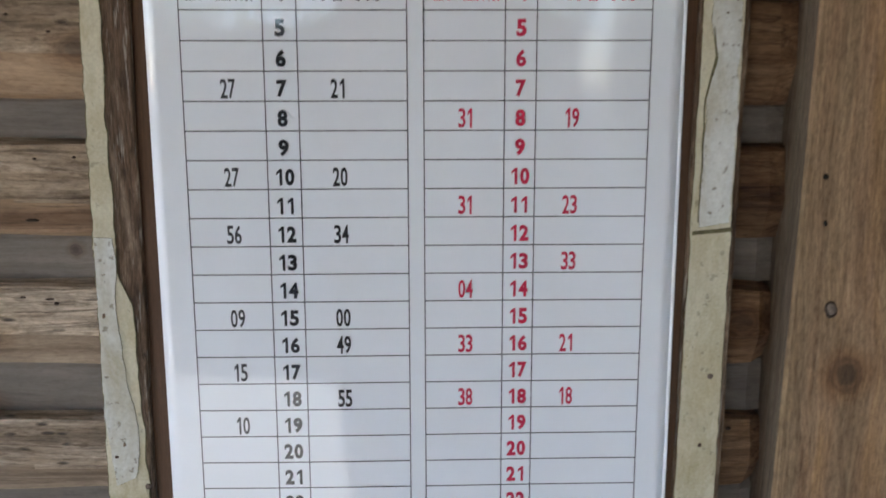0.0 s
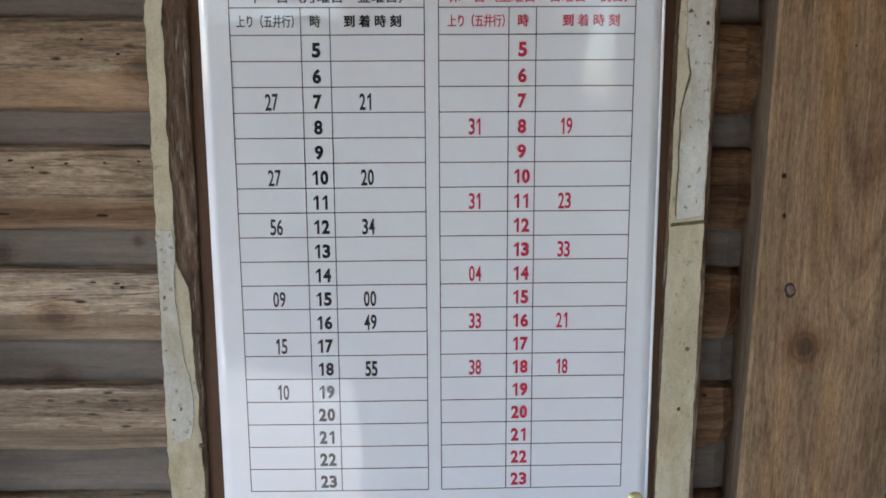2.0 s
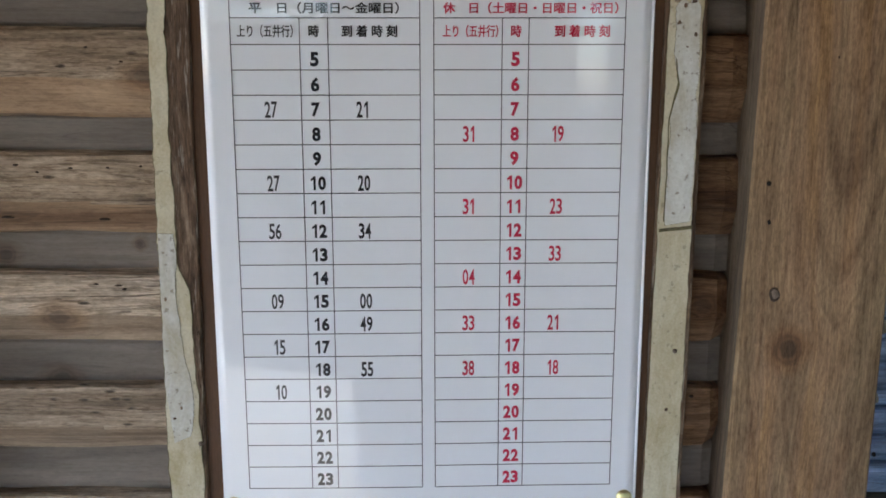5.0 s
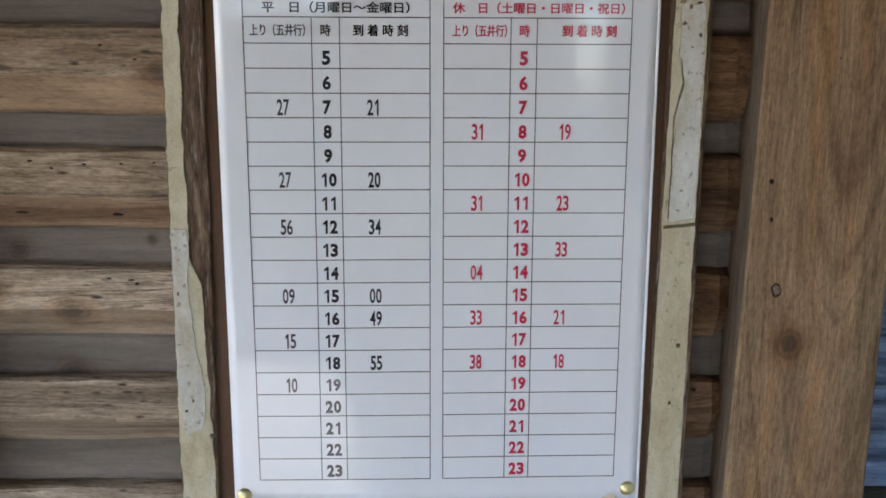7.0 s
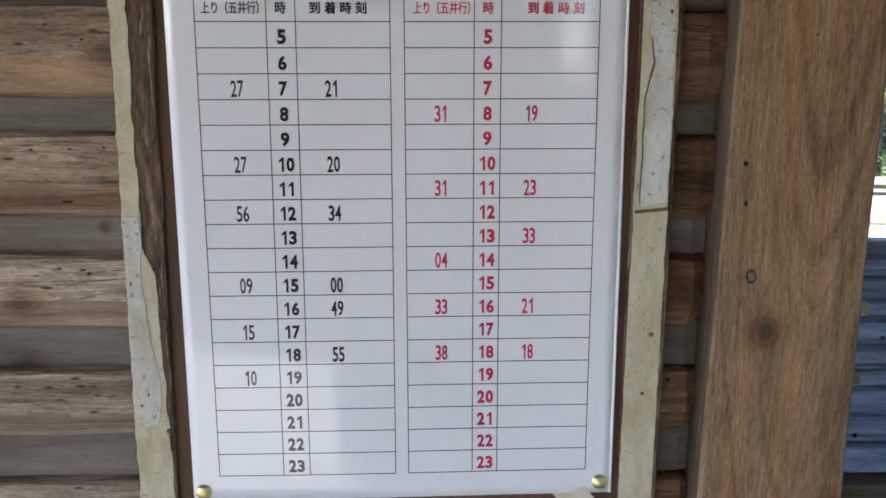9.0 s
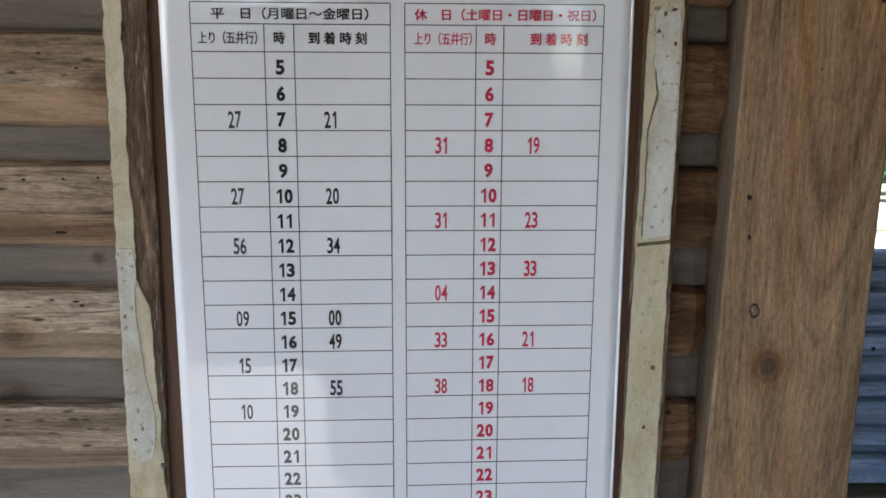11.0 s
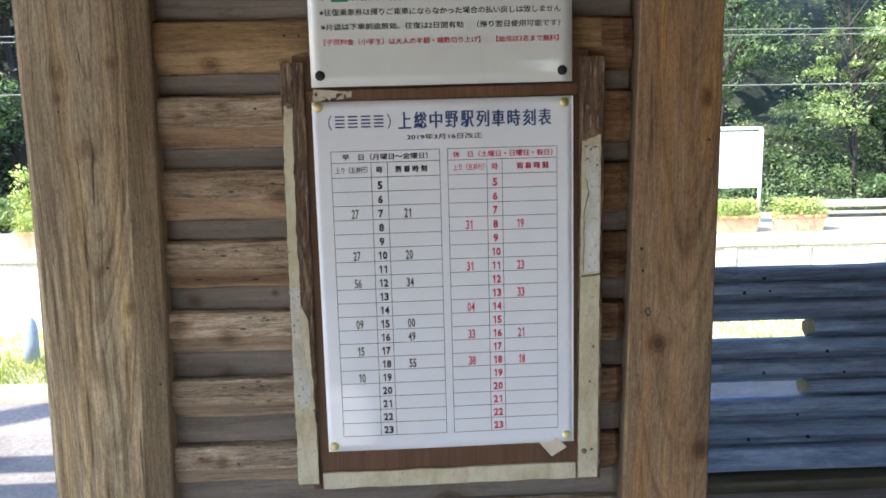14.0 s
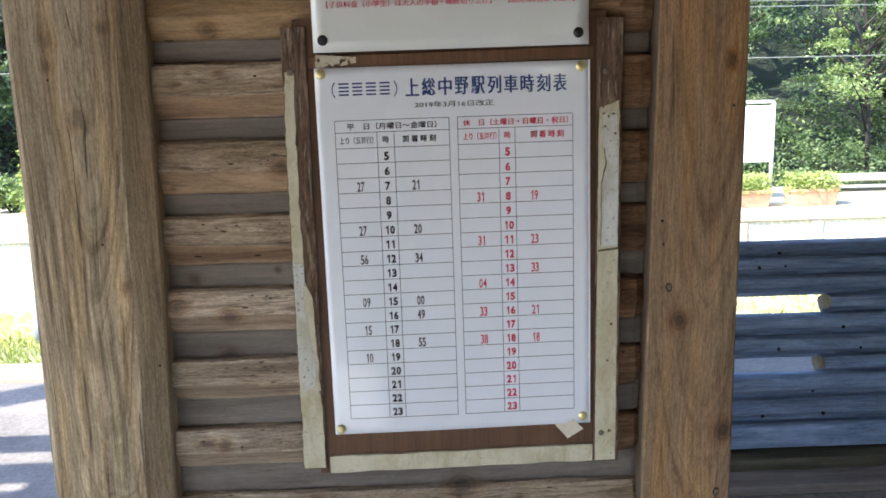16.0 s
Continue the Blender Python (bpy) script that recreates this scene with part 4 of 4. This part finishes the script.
def flag_one():
    """A figure one with a flag, in a unit box."""
    return np.array([(0.02, -0.5), (0.36, -0.5), (0.36, 0.5), (0.10, 0.5), (-0.36, 0.30), (-0.36, 0.12), (0.02, 0.27)]), [(0, 1, 2, 3, 6), (3, 4, 5, 6)]


def figures(text, x, z, w, h, mat, name, bold):
    """Figures of equal width in a box w by h, in sheet millimetres."""
    n = len(text)
    cell = w / n
    verts, faces = [], []
    for i, ch in enumerate(text):
        if ch == "1":
            co, polys = flag_one()
            slim = 0.86 if bold > 0.01 else 0.62
            co = co * (slim * 0.9, 1)
            if bold < 0.01:
                co = np.array([(0.10, -0.5), (0.26, -0.5), (0.26, 0.5), (0.15, 0.5), (-0.26, 0.30), (-0.26, 0.20), (0.10, 0.33)])
        else:
            co, polys = glyph_mesh(ch, bold)
            slim = 0.90
            co = co * (slim, 1)
        k = len(verts)
        for a, b in co:
            u, v = (x - w / 2 + cell * (i + 0.5) + a * cell - 151.5) / 1000, V1 - (z - b * h) / 1000
            verts.append(bw(u, v, bulge(u, v) - LIFT * 1.4))
        faces += [tuple(j + k for j in p) for p in polys]
    me = bpy.data.meshes.new(name)
    me.from_pydata(verts, [], faces)
    me.materials.append(mat)
    ob = new(name, me)
    ob.parent = timetable


LEFT_MIN = {7: ("27", "21"), 10: ("27", "20"), 12: ("56", "34"), 15: ("09", "00"), 16: ("", "49"), 17: ("15", ""), 18: ("", "55"), 19: ("10", "")}
RIGHT_MIN = {8: ("31", "19"), 11: ("31", "23"), 13: ("", "33"), 14: ("04", ""), 16: ("33", "21"), 18: ("38", "18")}
for hour in range(5, 24):
    zc = ROW0 + ROWH * (hour - 4.5) + 1.3
    w = 6.4 if hour < 10 else 12.0
    for x, mat, mins, mx in ((75.2, M_BLACK, LEFT_MIN, (44.9, 107.2)), (211.2, M_RED, RIGHT_MIN, (179.9, 240.8))):
        figures(str(hour), x, zc, w, 9.6, mat, "hour_numeral", 0.042)
        for text, xm in zip(mins.get(hour, ("", "")), mx):
            if text:
                figures(text, xm, zc, 9.0, 11.0, M_RED if mat is M_RED else M_MIN if xm < 60 else M_BLACK, "minute_numeral", 0.016 if xm < 60 or mat is M_RED else 0.022)
for x0, ha, hb, mat, title, tx, tw in ((0, 75.2, 0, M_BLACK, "平　日（月曜日～金曜日）", 82.5, 100), (136.0, 211.4, 1, M_RED, "休　日（土曜日・日曜日・祝日）", 221, 118)):
    write(title, tx, 64.7, tw, 7.6, mat, "heading", timetable, thick=0.35)
    write("上り（五井行）", 42.6 if not hb else 180.5, 79.8, 37.5, 8.2, mat, "column_heading", timetable, thick=0.25)
    write("時", ha, 79.8, 7.0, 8.0, mat, "column_heading", timetable, thick=0.4)
    write("到 着 時 刻", 112.5 if not hb else 256, 79.8, 37.5, 8.0, mat, "column_heading", timetable, thick=0.45)
for i, ch in enumerate("上総中野駅列車時刻表"):
    write(ch, 106.8 + 18.25 * i, 23.6, 15.2, 20.0, M_NAVY, "title_character", timetable, thick=1.0, thick_z=0.25)
write("（", 20.2, 24.2, 4.0, 17.0, M_NAVY, "bracket", timetable, 0.0)
write("）", 88.5, 24.2, 4.0, 17.0, M_NAVY, "bracket", timetable, 0.0)
for i in range(4):
    bm = bmesh.new()
    for dz in (-6.2, -2.2, 1.8, 5.8):
        bar(bm, 26.0 + 15.0 * i, 23.0 + dz, 37.0 + 15.0 * i, 24.8 + dz)
    part("name_bar", bm, M_NAVY, timetable, "plain navy bars")
write("2019年3月16日改正", 152.8, 43.0, 88, 6.6, M_BLACK, "revision_date", timetable, thick=0.15)

for x, z in ((6.8, 6.2), (294.5, 7.0), (7.3, 419.3), (296.2, 417.3)):
    u, v = mm(x, z)
    pin = thing("drawing_pin", "shiny brass drawing pin through the sheet corner", "drawing pin", "pins of the timetable")
    part("head", turn_board(dome((u, bulge(u, v) - 0.0003, v), 0.0058, 0.0030, rings=5, sides=18)), M_BRASS, pin, smooth=True)

bm = bmesh.new()
tape_uv = ((0.1085, 1.0750), (0.1290, 1.0830), (0.1440, 1.0680), (0.1255, 1.0560))
front = [bm.verts.new(bw(u, v, y)) for (u, v), y in zip(tape_uv, (0.0015, 0.0005, -0.0045, -0.0035))]
back = [bm.verts.new(q.co + Vector((0, 0.0004, 0))) for q in front]
bm.faces.new(front)
bm.faces.new(back)
for k in range(4):
    bm.faces.new((front[k], front[(k + 1) % 4], back[(k + 1) % 4], back[k]))
bmesh.ops.recalc_face_normals(bm, faces=bm.faces)
tape = tagged(mesh_object("tape_flap", bm, M_TAPE), "curled beige tape flap under the timetable corner", "tape")

# ---- the fare notice above ----
N0 = 1.5165


def notice_stand(u, v):
    return -0.0042 - 0.0008 * math.sin(10 * u + 5 * v)


notice = thing("fare_notice", "white laminated fare notice with black and red lines", "poster")
sheet = part("sheet", sheet_bm(-0.1505, N0, 0.1515, N0 + 0.426, 24, 32, notice_stand), M_NOTICE, notice, "glossy laminated white paper", True)
for p in sheet.data.polygons:
    if abs(p.normal.y) < 0.5:
        p.use_smooth = False
for text, z, x, w, h, mat in (("【子供料金（小学生）は大人の半額・端数切り上げ】　【幼児は2名まで無料】", -66.5, 152.5, 270, 7.2, M_RED),
                              ("※片道は下車前途無効、往復は2日間有効　（帰り翌日使用可能です）", -83.5, 152.0, 274, 7.6, M_MIN),
                              ("※往復乗車券は帰りご乗車にならなかった場合の払い戻しは致しません", -99.5, 152.0, 276, 7.8, M_MIN)):
    write(text, x, z, w, h, mat, "notice_line", notice, 0.0, notice_stand, thick=0.2)
write("は1日フリー券がお得です", 97, -115.5, 98, 7.8, M_MIN, "notice_line", notice, 0.0, notice_stand, thick=0.2)
write("※", 17.5, -115.5, 6.5, 6.5, M_MIN, "notice_line", notice, 0.0, notice_stand)
bm = bmesh.new()
vs = [bw((x - 151.5) / 1000, V1 - z / 1000, notice_stand((x - 151.5) / 1000, V1 - z / 1000) - LIFT) for x, z in ((28, -122), (47, -122), (47, -111), (28, -111))]
bm.faces.new([bm.verts.new(v) for v in vs])
part("green_mark", bm, M_GREEN, notice, "green printed block")
for x, z in ((11.5, -29.5), (291.5, -29.5)):
    u, v = (x - 151.5) / 1000, V1 - z / 1000
    sc = thing("notice_screw", "round black screw head fixing the notice", "screw", "screws of the notice")
    part("head", turn_board(dome((u, notice_stand(u, v) - 0.0002, v), 0.0058, 0.0022, rings=4, sides=18)), M_SCREW, sc, smooth=True)


# ---- nail holes, screws and splits ----
def hole_in(parent, x, z, y, r, squash=1.0, seed=0, name="nail_hole", mat=None):
    bm = dome((x, y + 0.0004, z), r, 0.0009, squash, 3, 12, 0.5, seed)
    bm.transform(Matrix.Translation(-(parent.parent or parent).location))
    return part(name, bm, mat or M_HOLE, parent)


def log_face(z):
    """How far forward the logs stand at a height."""
    d = (LOG_TOP - z) % PERIOD
    return 0.0165 - 0.005 * (d - 0.003) / 0.031 if d < 0.035 else 0.0125 + 0.010 * (d - 0.037) / 0.02 if d < 0.0585 else 0.0262


FRONT = -0.0182
for i, (x, z, r, squash) in enumerate(((0.2315, 1.3208, 0.0019, 1.0), (0.309, 1.448, 0.0015, 1.0), (0.2335, 1.294, 0.0014, 1.6), (0.272, 1.405, 0.0012, 1.2))):
    hole_in(right_post.children[0], x, z, FRONT, r, squash, i)
for i, (x, z, r) in enumerate(((0.2412, 1.2432, 0.0046), (0.305, 0.988, 0.0042))):
    hole_in(right_post.children[0], x, z, FRONT - 0.0001, r * 0.92, 1.35, i + 7, "counterbore", M_FLECK)
    hole_in(right_post.children[0], x + 0.0004, z + 0.0002, FRONT - 0.0007, r * 0.62, 1.25, i + 9, "screw_head", M_RUST)
for i, (x, z, y, r) in enumerate(((-0.346, 1.168, -0.0085, 0.0014), (-0.436, 1.492, -0.0150, 0.0012), (-0.395, 1.312, -0.0150, 0.0013))):
    hole_in(left_post.children[0], x, z, y, r, 1.0, i + 20)
for i, (x, z, r, squash) in enumerate(((-0.221, 1.492, 0.0020, 0.9), (-0.184, 1.5745, 0.0017, 1.1), (-0.167, 1.5745, 0.0014, 1.3), (-0.314, 1.5335, 0.0065, 0.45), (-0.299, 1.2895, 0.0050, 0.25), (-0.231, 1.2885, 0.0048, 0.28),
                                       (-0.223, 1.2405, 0.0030, 0.30), (-0.219, 1.2380, 0.0018, 0.8), (-0.239, 1.2415, 0.0020, 0.4), (-0.263, 1.0555, 0.0020, 1.0), (-0.214, 0.9805, 0.0026, 1.2), (-0.252, 1.325, 0.0016, 0.7), (-0.290, 1.327, 0.0022, 0.6), (-0.275, 1.322, 0.0015, 0.7),
                                       (-0.236, 1.408, 0.0014, 0.8), (-0.212, 1.3985, 0.0016, 0.6), (-0.226, 1.3255, 0.0013, 0.8), (-0.203, 1.3265, 0.0012, 0.9), (0.198, 1.157, 0.0020, 1.0), (0.2035, 1.490, 0.0013, 1.0), (0.196, 1.4925, 0.0012, 1.0))):
    hole_in(log_wall, x, z, log_face(z) - 0.0012, r * 0.9, squash * 0.75, i + 40, "worm_hole", M_FLECK)

for i, (x, z) in enumerate(((1.285, 0.847), (1.213, 0.793), (1.309, 0.797), (1.539, 0.561), (1.30, 0.483), (1.61, 0.478), (1.483, 0.225), (1.252, 0.222), (1.438, 0.315))):
    part("nail", dome((x, YW + 0.006, z), 0.0075 - 0.0012 * (i % 3), 0.008, seed=i), M_HOLE, low_wall, "dark nail head")

# ---- across the tracks ----
rng = random.Random(5)


def leaves(count, place, size, seed, spread=0.7, gaps=0.0):
    """Many small bent leaves. place(r) gives a point."""
    r = random.Random(seed)
    verts, faces = [], []
    for _ in range(count):
        c = Vector(place(r))
        if gaps and noise.noise(c * gaps + Vector((seed, 0, 0))) < -0.06:
            continue
        a = Vector((r.gauss(0, 1), r.gauss(0, 1), r.gauss(0, 0.6))).normalized()
        n = Vector((r.gauss(0, spread), r.gauss(0, spread) - 0.25, 1)).normalized()
        b = n.cross(a)
        if b.length < 0.1:
            continue
        b.normalize()
        s = size * r.uniform(0.6, 1.4)
        i = len(verts)
        verts += [c - a * s, c + b * s * 0.42 + n * s * 0.12, c + a * s, c - b * s * 0.42 + n * s * 0.12]
        faces += [(i, i + 1, i + 2), (i, i + 2, i + 3)]
    me = bpy.data.meshes.new("leaves")
    me.from_pydata(verts, [], faces)
    return me


def clumps(r, centers, rad, flat=0.55):
    c, s = centers[r.randrange(len(centers))]
    d = Vector((r.gauss(0, 1), r.gauss(0, 1), r.gauss(0, flat)))
    d = d.normalized() * (r.random() ** 0.5)
    return c + d * rad * s


def tree(x, y, z, height, radius, seed, mat, count=30000, leaf=0.042, tight=0.34, flat=0.55, low=0.16, limbs=26):
    r = random.Random(seed)
    t = thing("tree", "leafy dark green broadleaf tree on the hillside" if mat is M_LEAF else "leafy tree with sunlit yellow-green foliage", "tree", "trees behind the tracks")
    t.location = (x, y, z)
    top = Vector((r.uniform(-0.5, 0.5), r.uniform(-0.5, 0.5), height * 0.9))
    bm = tube([(0, 0, -0.3), top * 0.3 + Vector((0.1, 0, 0)), top * 0.65, top], [radius * k * (1.0 if tight > 0.3 else 0.25) for k in (0.09, 0.07, 0.045, 0.012)], 8)
    cents = []
    slim = 1.0 if tight > 0.3 else 0.35
    for i in range(limbs):
        a, f = r.uniform(0, 6.28), r.uniform(low, 1.0)
        reach = radius * (1.05 - 0.75 * abs(f - 0.45)) * r.uniform(0.45, 1.0)
        end = Vector((math.cos(a) * reach, math.sin(a) * reach, height * f + r.uniform(-0.3, 0.3)))
        base = top * max(0.12, f - 0.15)
        tube([base, (base + end) / 2 + Vector((0, 0, 0.15)), end], [radius * 0.03 * slim, radius * 0.018 * slim, radius * 0.006 * slim], 5, bm)
        cents.append((end, r.uniform(0.6, 1.2)))
        cents.append(((base + end) / 2 + Vector((0, 0, 0.2)), r.uniform(0.4, 0.9)))
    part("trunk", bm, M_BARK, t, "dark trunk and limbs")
    me = leaves(count, lambda q: clumps(q, cents, radius * tight, flat), leaf, seed + 1, 0.7 if flat > 0.5 else 0.45, 1.3)
    me.materials.append(mat)
    crown = new("crown", me)
    crown.parent = t
    return t


trees = [(-7.0, 14.5, 0.2, 7.5, 2.6, 1, M_LEAF), (-9.4, 15.5, 0.6, 8.5, 3.0, 2, M_LEAF), (-11.5, 18.0, 1.6, 9.0, 3.2, 3, M_LEAF), (-5.0, 17.5, 1.4, 8.5, 3.0, 4, M_LEAF), (-8.2, 19.5, 2.4, 9.0, 3.4, 5, M_LEAF), (-7.6, 12.9, -0.1, 5.0, 2.0, 12, M_LEAF), (-6.2, 13.6, 0.0, 5.5, 2.0, 13, M_LEAF),
         (6.4, 16.6, 1.0, 8.0, 2.8, 6, M_LEAF), (8.9, 14.4, 0.1, 6.5, 2.3, 7, M_LEAF), (10.4, 15.6, 0.7, 8.0, 2.9, 8, M_LEAF), (7.4, 19.0, 2.2, 9.0, 3.3, 9, M_LEAF), (12.0, 19.5, 2.4, 9.5, 3.5, 10, M_LEAF), (4.4, 19.5, 2.4, 9.0, 3.2, 11, M_LEAF)]
trees += [(7.35, 12.7, -0.1, 5.8, 1.9, 14, M_LEAF2, 34000, 0.034, 0.19, 0.26, 0.28, 46), (5.1, 13.5, -0.1, 4.4, 1.8, 15, M_LEAF, 22000, 0.036, 0.24, 0.4, 0.10, 38)]
for row in trees:
    tree(*row)
# a scrubby bank below the trees
for x0, x1, y0, seed in ((-13, -4, 12.6, 61), (4, 13, 11.1, 62)):
    bank = leaves(46000, lambda q: (q.uniform(x0, x1), q.uniform(y0, 16.0), 0), 0.036, seed)
    r = random.Random(seed)
    i = 0
    for k in range(0, len(bank.vertices), 4):
        x, y = bank.vertices[k].co.x, bank.vertices[k].co.y
        hgt = (0.25 + 0.75 * max(0, noise.noise(Vector((x * 0.9, y * 0.9, seed))) + 0.35)) * r.random() ** 0.6 * (1.5 if seed == 61 else 0.95) + max(0, (y - 13.4) * 0.36)
        if noise.noise(Vector((x * 1.7, y * 1.7, hgt * 2.2 + seed))) < -0.08:
            hgt = -0.5
        for q in range(k, k + 4):
            bank.vertices[q].co.z += hgt - 0.16
    bank.materials.append(M_LEAFM if seed == 62 else M_LEAF)
    tagged(new("undergrowth", bank), "tangled sunlit undergrowth on the bank", "undergrowth", kind="stuff")


def bush(x, y, z, rx, h, seed, mat):
    b = thing("bush", "bright yellow-green bush in full sun", "bush", at=(x, y, z))
    r = random.Random(seed)
    bm = bmesh.new()
    tips = []
    for i in range(9):
        a = r.uniform(0, 6.28)
        tip = Vector((math.cos(a) * rx * r.uniform(0.2, 0.9), math.sin(a) * rx * 0.6 * r.uniform(0.2, 1), h * r.uniform(0.55, 1)))
        tube([(0, 0, -0.03), tip * 0.5 + Vector((0, 0, 0.05)), tip], [0.015, 0.01, 0.004], 5, bm)
        tips += [(tip, 1.0), (tip * 0.6, 0.9)]
    part("stem", bm, M_BARK, b)
    me = leaves(4500, lambda q: clumps(q, tips, rx * 0.42), 0.028, seed)
    me.materials.append(mat)
    o = new("foliage", me)
    o.parent = b
    return b


bush(-4.5, 9.85, -0.07, 0.42, 0.8, 71, M_FLOWER)
bush(-5.25, 10.6, -0.07, 0.4, 0.4, 74, M_LEAF2)


def planter(x0, x1, y, seed):
    z = -0.066
    p = thing("planter_box", "terracotta trough planter full of yellow-green plants", "planter", "planters on the far platform", at=((x0 + x1) / 2, y, z))
    w = (x1 - x0) / 2
    bm = bmesh.new()
    prof = [(w * 0.92, 0.10, 0.0), (w, 0.125, 0.17), (w * 1.04, 0.135, 0.17), (w * 1.04, 0.135, 0.20), (w * 0.97, 0.115, 0.20), (w * 0.95, 0.11, 0.16)]
    loops = [[bm.verts.new((sx * a, sy * b, h)) for sx, sy in ((-1, -1), (1, -1), (1, 1), (-1, 1))] for a, b, h in prof]
    for l0, l1 in zip(loops, loops[1:]):
        for k in range(4):
            bm.faces.new((l0[k], l0[(k + 1) % 4], l1[(k + 1) % 4], l1[k]))
    bm.faces.new(loops[0])
    bm.faces.new(loops[-1])
    bmesh.ops.recalc_face_normals(bm, faces=bm.faces)
    part("trough", bm, M_TERRA, p)
    me = leaves(2200, lambda q: (q.uniform(-w, w) * 1.1, q.gauss(0, 0.10), 0.17 + 0.22 * q.random() ** 1.3), 0.021, seed)
    me.materials.append(M_FLOWER)
    o = new("planting", me)
    o.parent = p


planter(4.52, 5.09, 9.24, 81)
planter(3.72, 4.27, 9.24, 82)
planter(-4.45, -3.95, 9.24, 83)
planter(6.4, 6.97, 9.24, 84)

sign = thing("notice_sign", "blank white station board on two pale posts", "sign", at=(4.07, 9.75, -0.09))
part("panel", box((-0.42, -0.015, 0.50), (0.42, 0.015, 1.20), 0.006), M_SIGN, sign)
for sx in (-0.45, 0.45):
    part("post", tube([(sx, 0, 0), (sx, 0, 1.24)], 0.022, 10), M_PIPE, sign, smooth=True)
part("top_rail", tube([(-0.45, 0, 1.245), (0.45, 0, 1.245)], 0.022, 10), M_PIPE, sign, smooth=True)

bench = thing("plank_bench", "low pale weathered plank bench", "bench", at=(6.3, 10.4, -0.07))
part("seat", box((-0.85, -0.2, 0.15), (0.85, 0.2, 0.21), 0.008), M_CONC, bench)
for sx in (-0.7, 0.7):
    part("leg", box((sx - 0.05, -0.17, 0), (sx + 0.05, 0.17, 0.148), 0.006), M_CONC, bench)

bm = bmesh.new()
prof = [(0.078, 0.0), (0.080, 0.24), (0.080, 0.33), (0.073, 0.39), (0.056, 0.44), (0.034, 0.470), (0.012, 0.480)]
loops = [[bm.verts.new((math.cos(k * math.pi / 6) * a, math.sin(k * math.pi / 6) * a * 0.7, h)) for k in range(12)] for a, h in prof]
for l0, l1 in zip(loops, loops[1:]):
    for k in range(12):
        bm.faces.new((l0[k], l0[(k + 1) % 12], l1[(k + 1) % 12], l1[k]))
bm.faces.new(loops[0])
bm.faces.new(loops[-1])
bmesh.ops.recalc_face_normals(bm, faces=bm.faces)
marker = mesh_object("marker_stone", bm, M_STONE, True)
marker.location = (-3.67, 7.4, -0.94)
tagged(marker, "small round-topped white marker stone in the grass", "marker stone")

for y, z0, z1, rad in ((9.6, 1.72, 1.66, 0.0065), (9.6, 2.33, 2.25, 0.0055), (9.7, 2.40, 2.33, 0.0055)):
    w = mesh_object("overhead_wire", tube([(-30 + 3 * i, y, z0 + (z1 - z0) * (i / 20)) for i in range(21)], rad, 6), M_WIRE)
    tagged(w, "thin pale wire strung along the far platform", "wire", "wires along the track")

# grass along the track: green near, farther off straw with sun glare painted in
for seed, count, y0, y1, mat, label in ((91, 26000, 4.2, 7.5, M_GRASS, "rough green grass beside the track"), (92, 12000, 7.0, 8.6, M_STRAW, "pale straw-coloured dry grass with sun glare put into its colour")):
    r = random.Random(seed)
    verts, faces = [], []
    for _ in range(count):
        x = r.uniform(-9, -1.5) if r.random() < 0.7 else r.uniform(1.0, 7.0)
        y = r.uniform(y0, y1) if seed == 91 else y1 - (y1 - y0) * r.random() ** 1.6
        if noise.noise(Vector((x * 0.8, y * 0.8, 3))) < -0.3:
            continue
        h = r.uniform(0.04, 0.16) * (1.2 - 0.12 * (y - 4))
        a = r.uniform(0, 6.28)
        d = Vector((math.cos(a), math.sin(a), 0)) * 0.007
        lean = Vector((r.gauss(0, 0.06), r.gauss(0, 0.06), h))
        p = Vector((x, y, -0.935))
        i = len(verts)
        verts += [p - d, p + d, p + lean * 0.6 + d * 0.7, p + lean]
        faces += [(i, i + 1, i + 2), (i, i + 2, i + 3)]
    me = bpy.data.meshes.new("grass")
    me.from_pydata(verts, [], faces)
    me.materials.append(mat)
    tagged(new("grass", me), label, "grass", kind="stuff")

# ---- behind the camera: unseen garden trees, added for the sheet's reflection ----
for row in ((-5.2, -13.2, -0.05, 5.5, 2.4, 201, M_LEAF, 5500, 0.12), (-0.8, -13.8, -0.05, 6.0, 2.3, 202, M_LEAF, 5500, 0.12), (5.3, -13.4, -0.05, 5.5, 2.2, 203, M_LEAF, 4500, 0.12)):
    tree(*row)

utility_pole = thing("utility_pole", "tall round grey pole beside the shelter", "pole", at=(-6.0, 0.92, -0.02))
part("shaft", tube([(0, 0, 0), (0, 0, 7.0)], [0.14, 0.12], 14), M_CONC, utility_pole, smooth=True)

# unseen hedges added to darken the sheet's reflection, their gap leaving a bright streak
for x, w, h, seed in ((-4.0, 5.15, 2.1, 301), (5.6, 4.1, 2.1, 305)):
    hedge = thing("hedge", "unseen dark hedge added to shape the sheet's reflection", "hedge", at=(x, -6.6, 0.0))
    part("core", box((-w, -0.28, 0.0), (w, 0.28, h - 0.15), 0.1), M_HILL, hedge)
    me = leaves(9000, lambda q: (q.uniform(-w, w) * 1.02, q.uniform(-0.4, 0.4), h * q.random()), 0.06, seed)
    me.materials.append(M_LEAF)
    o = new("foliage", me)
    o.parent = hedge
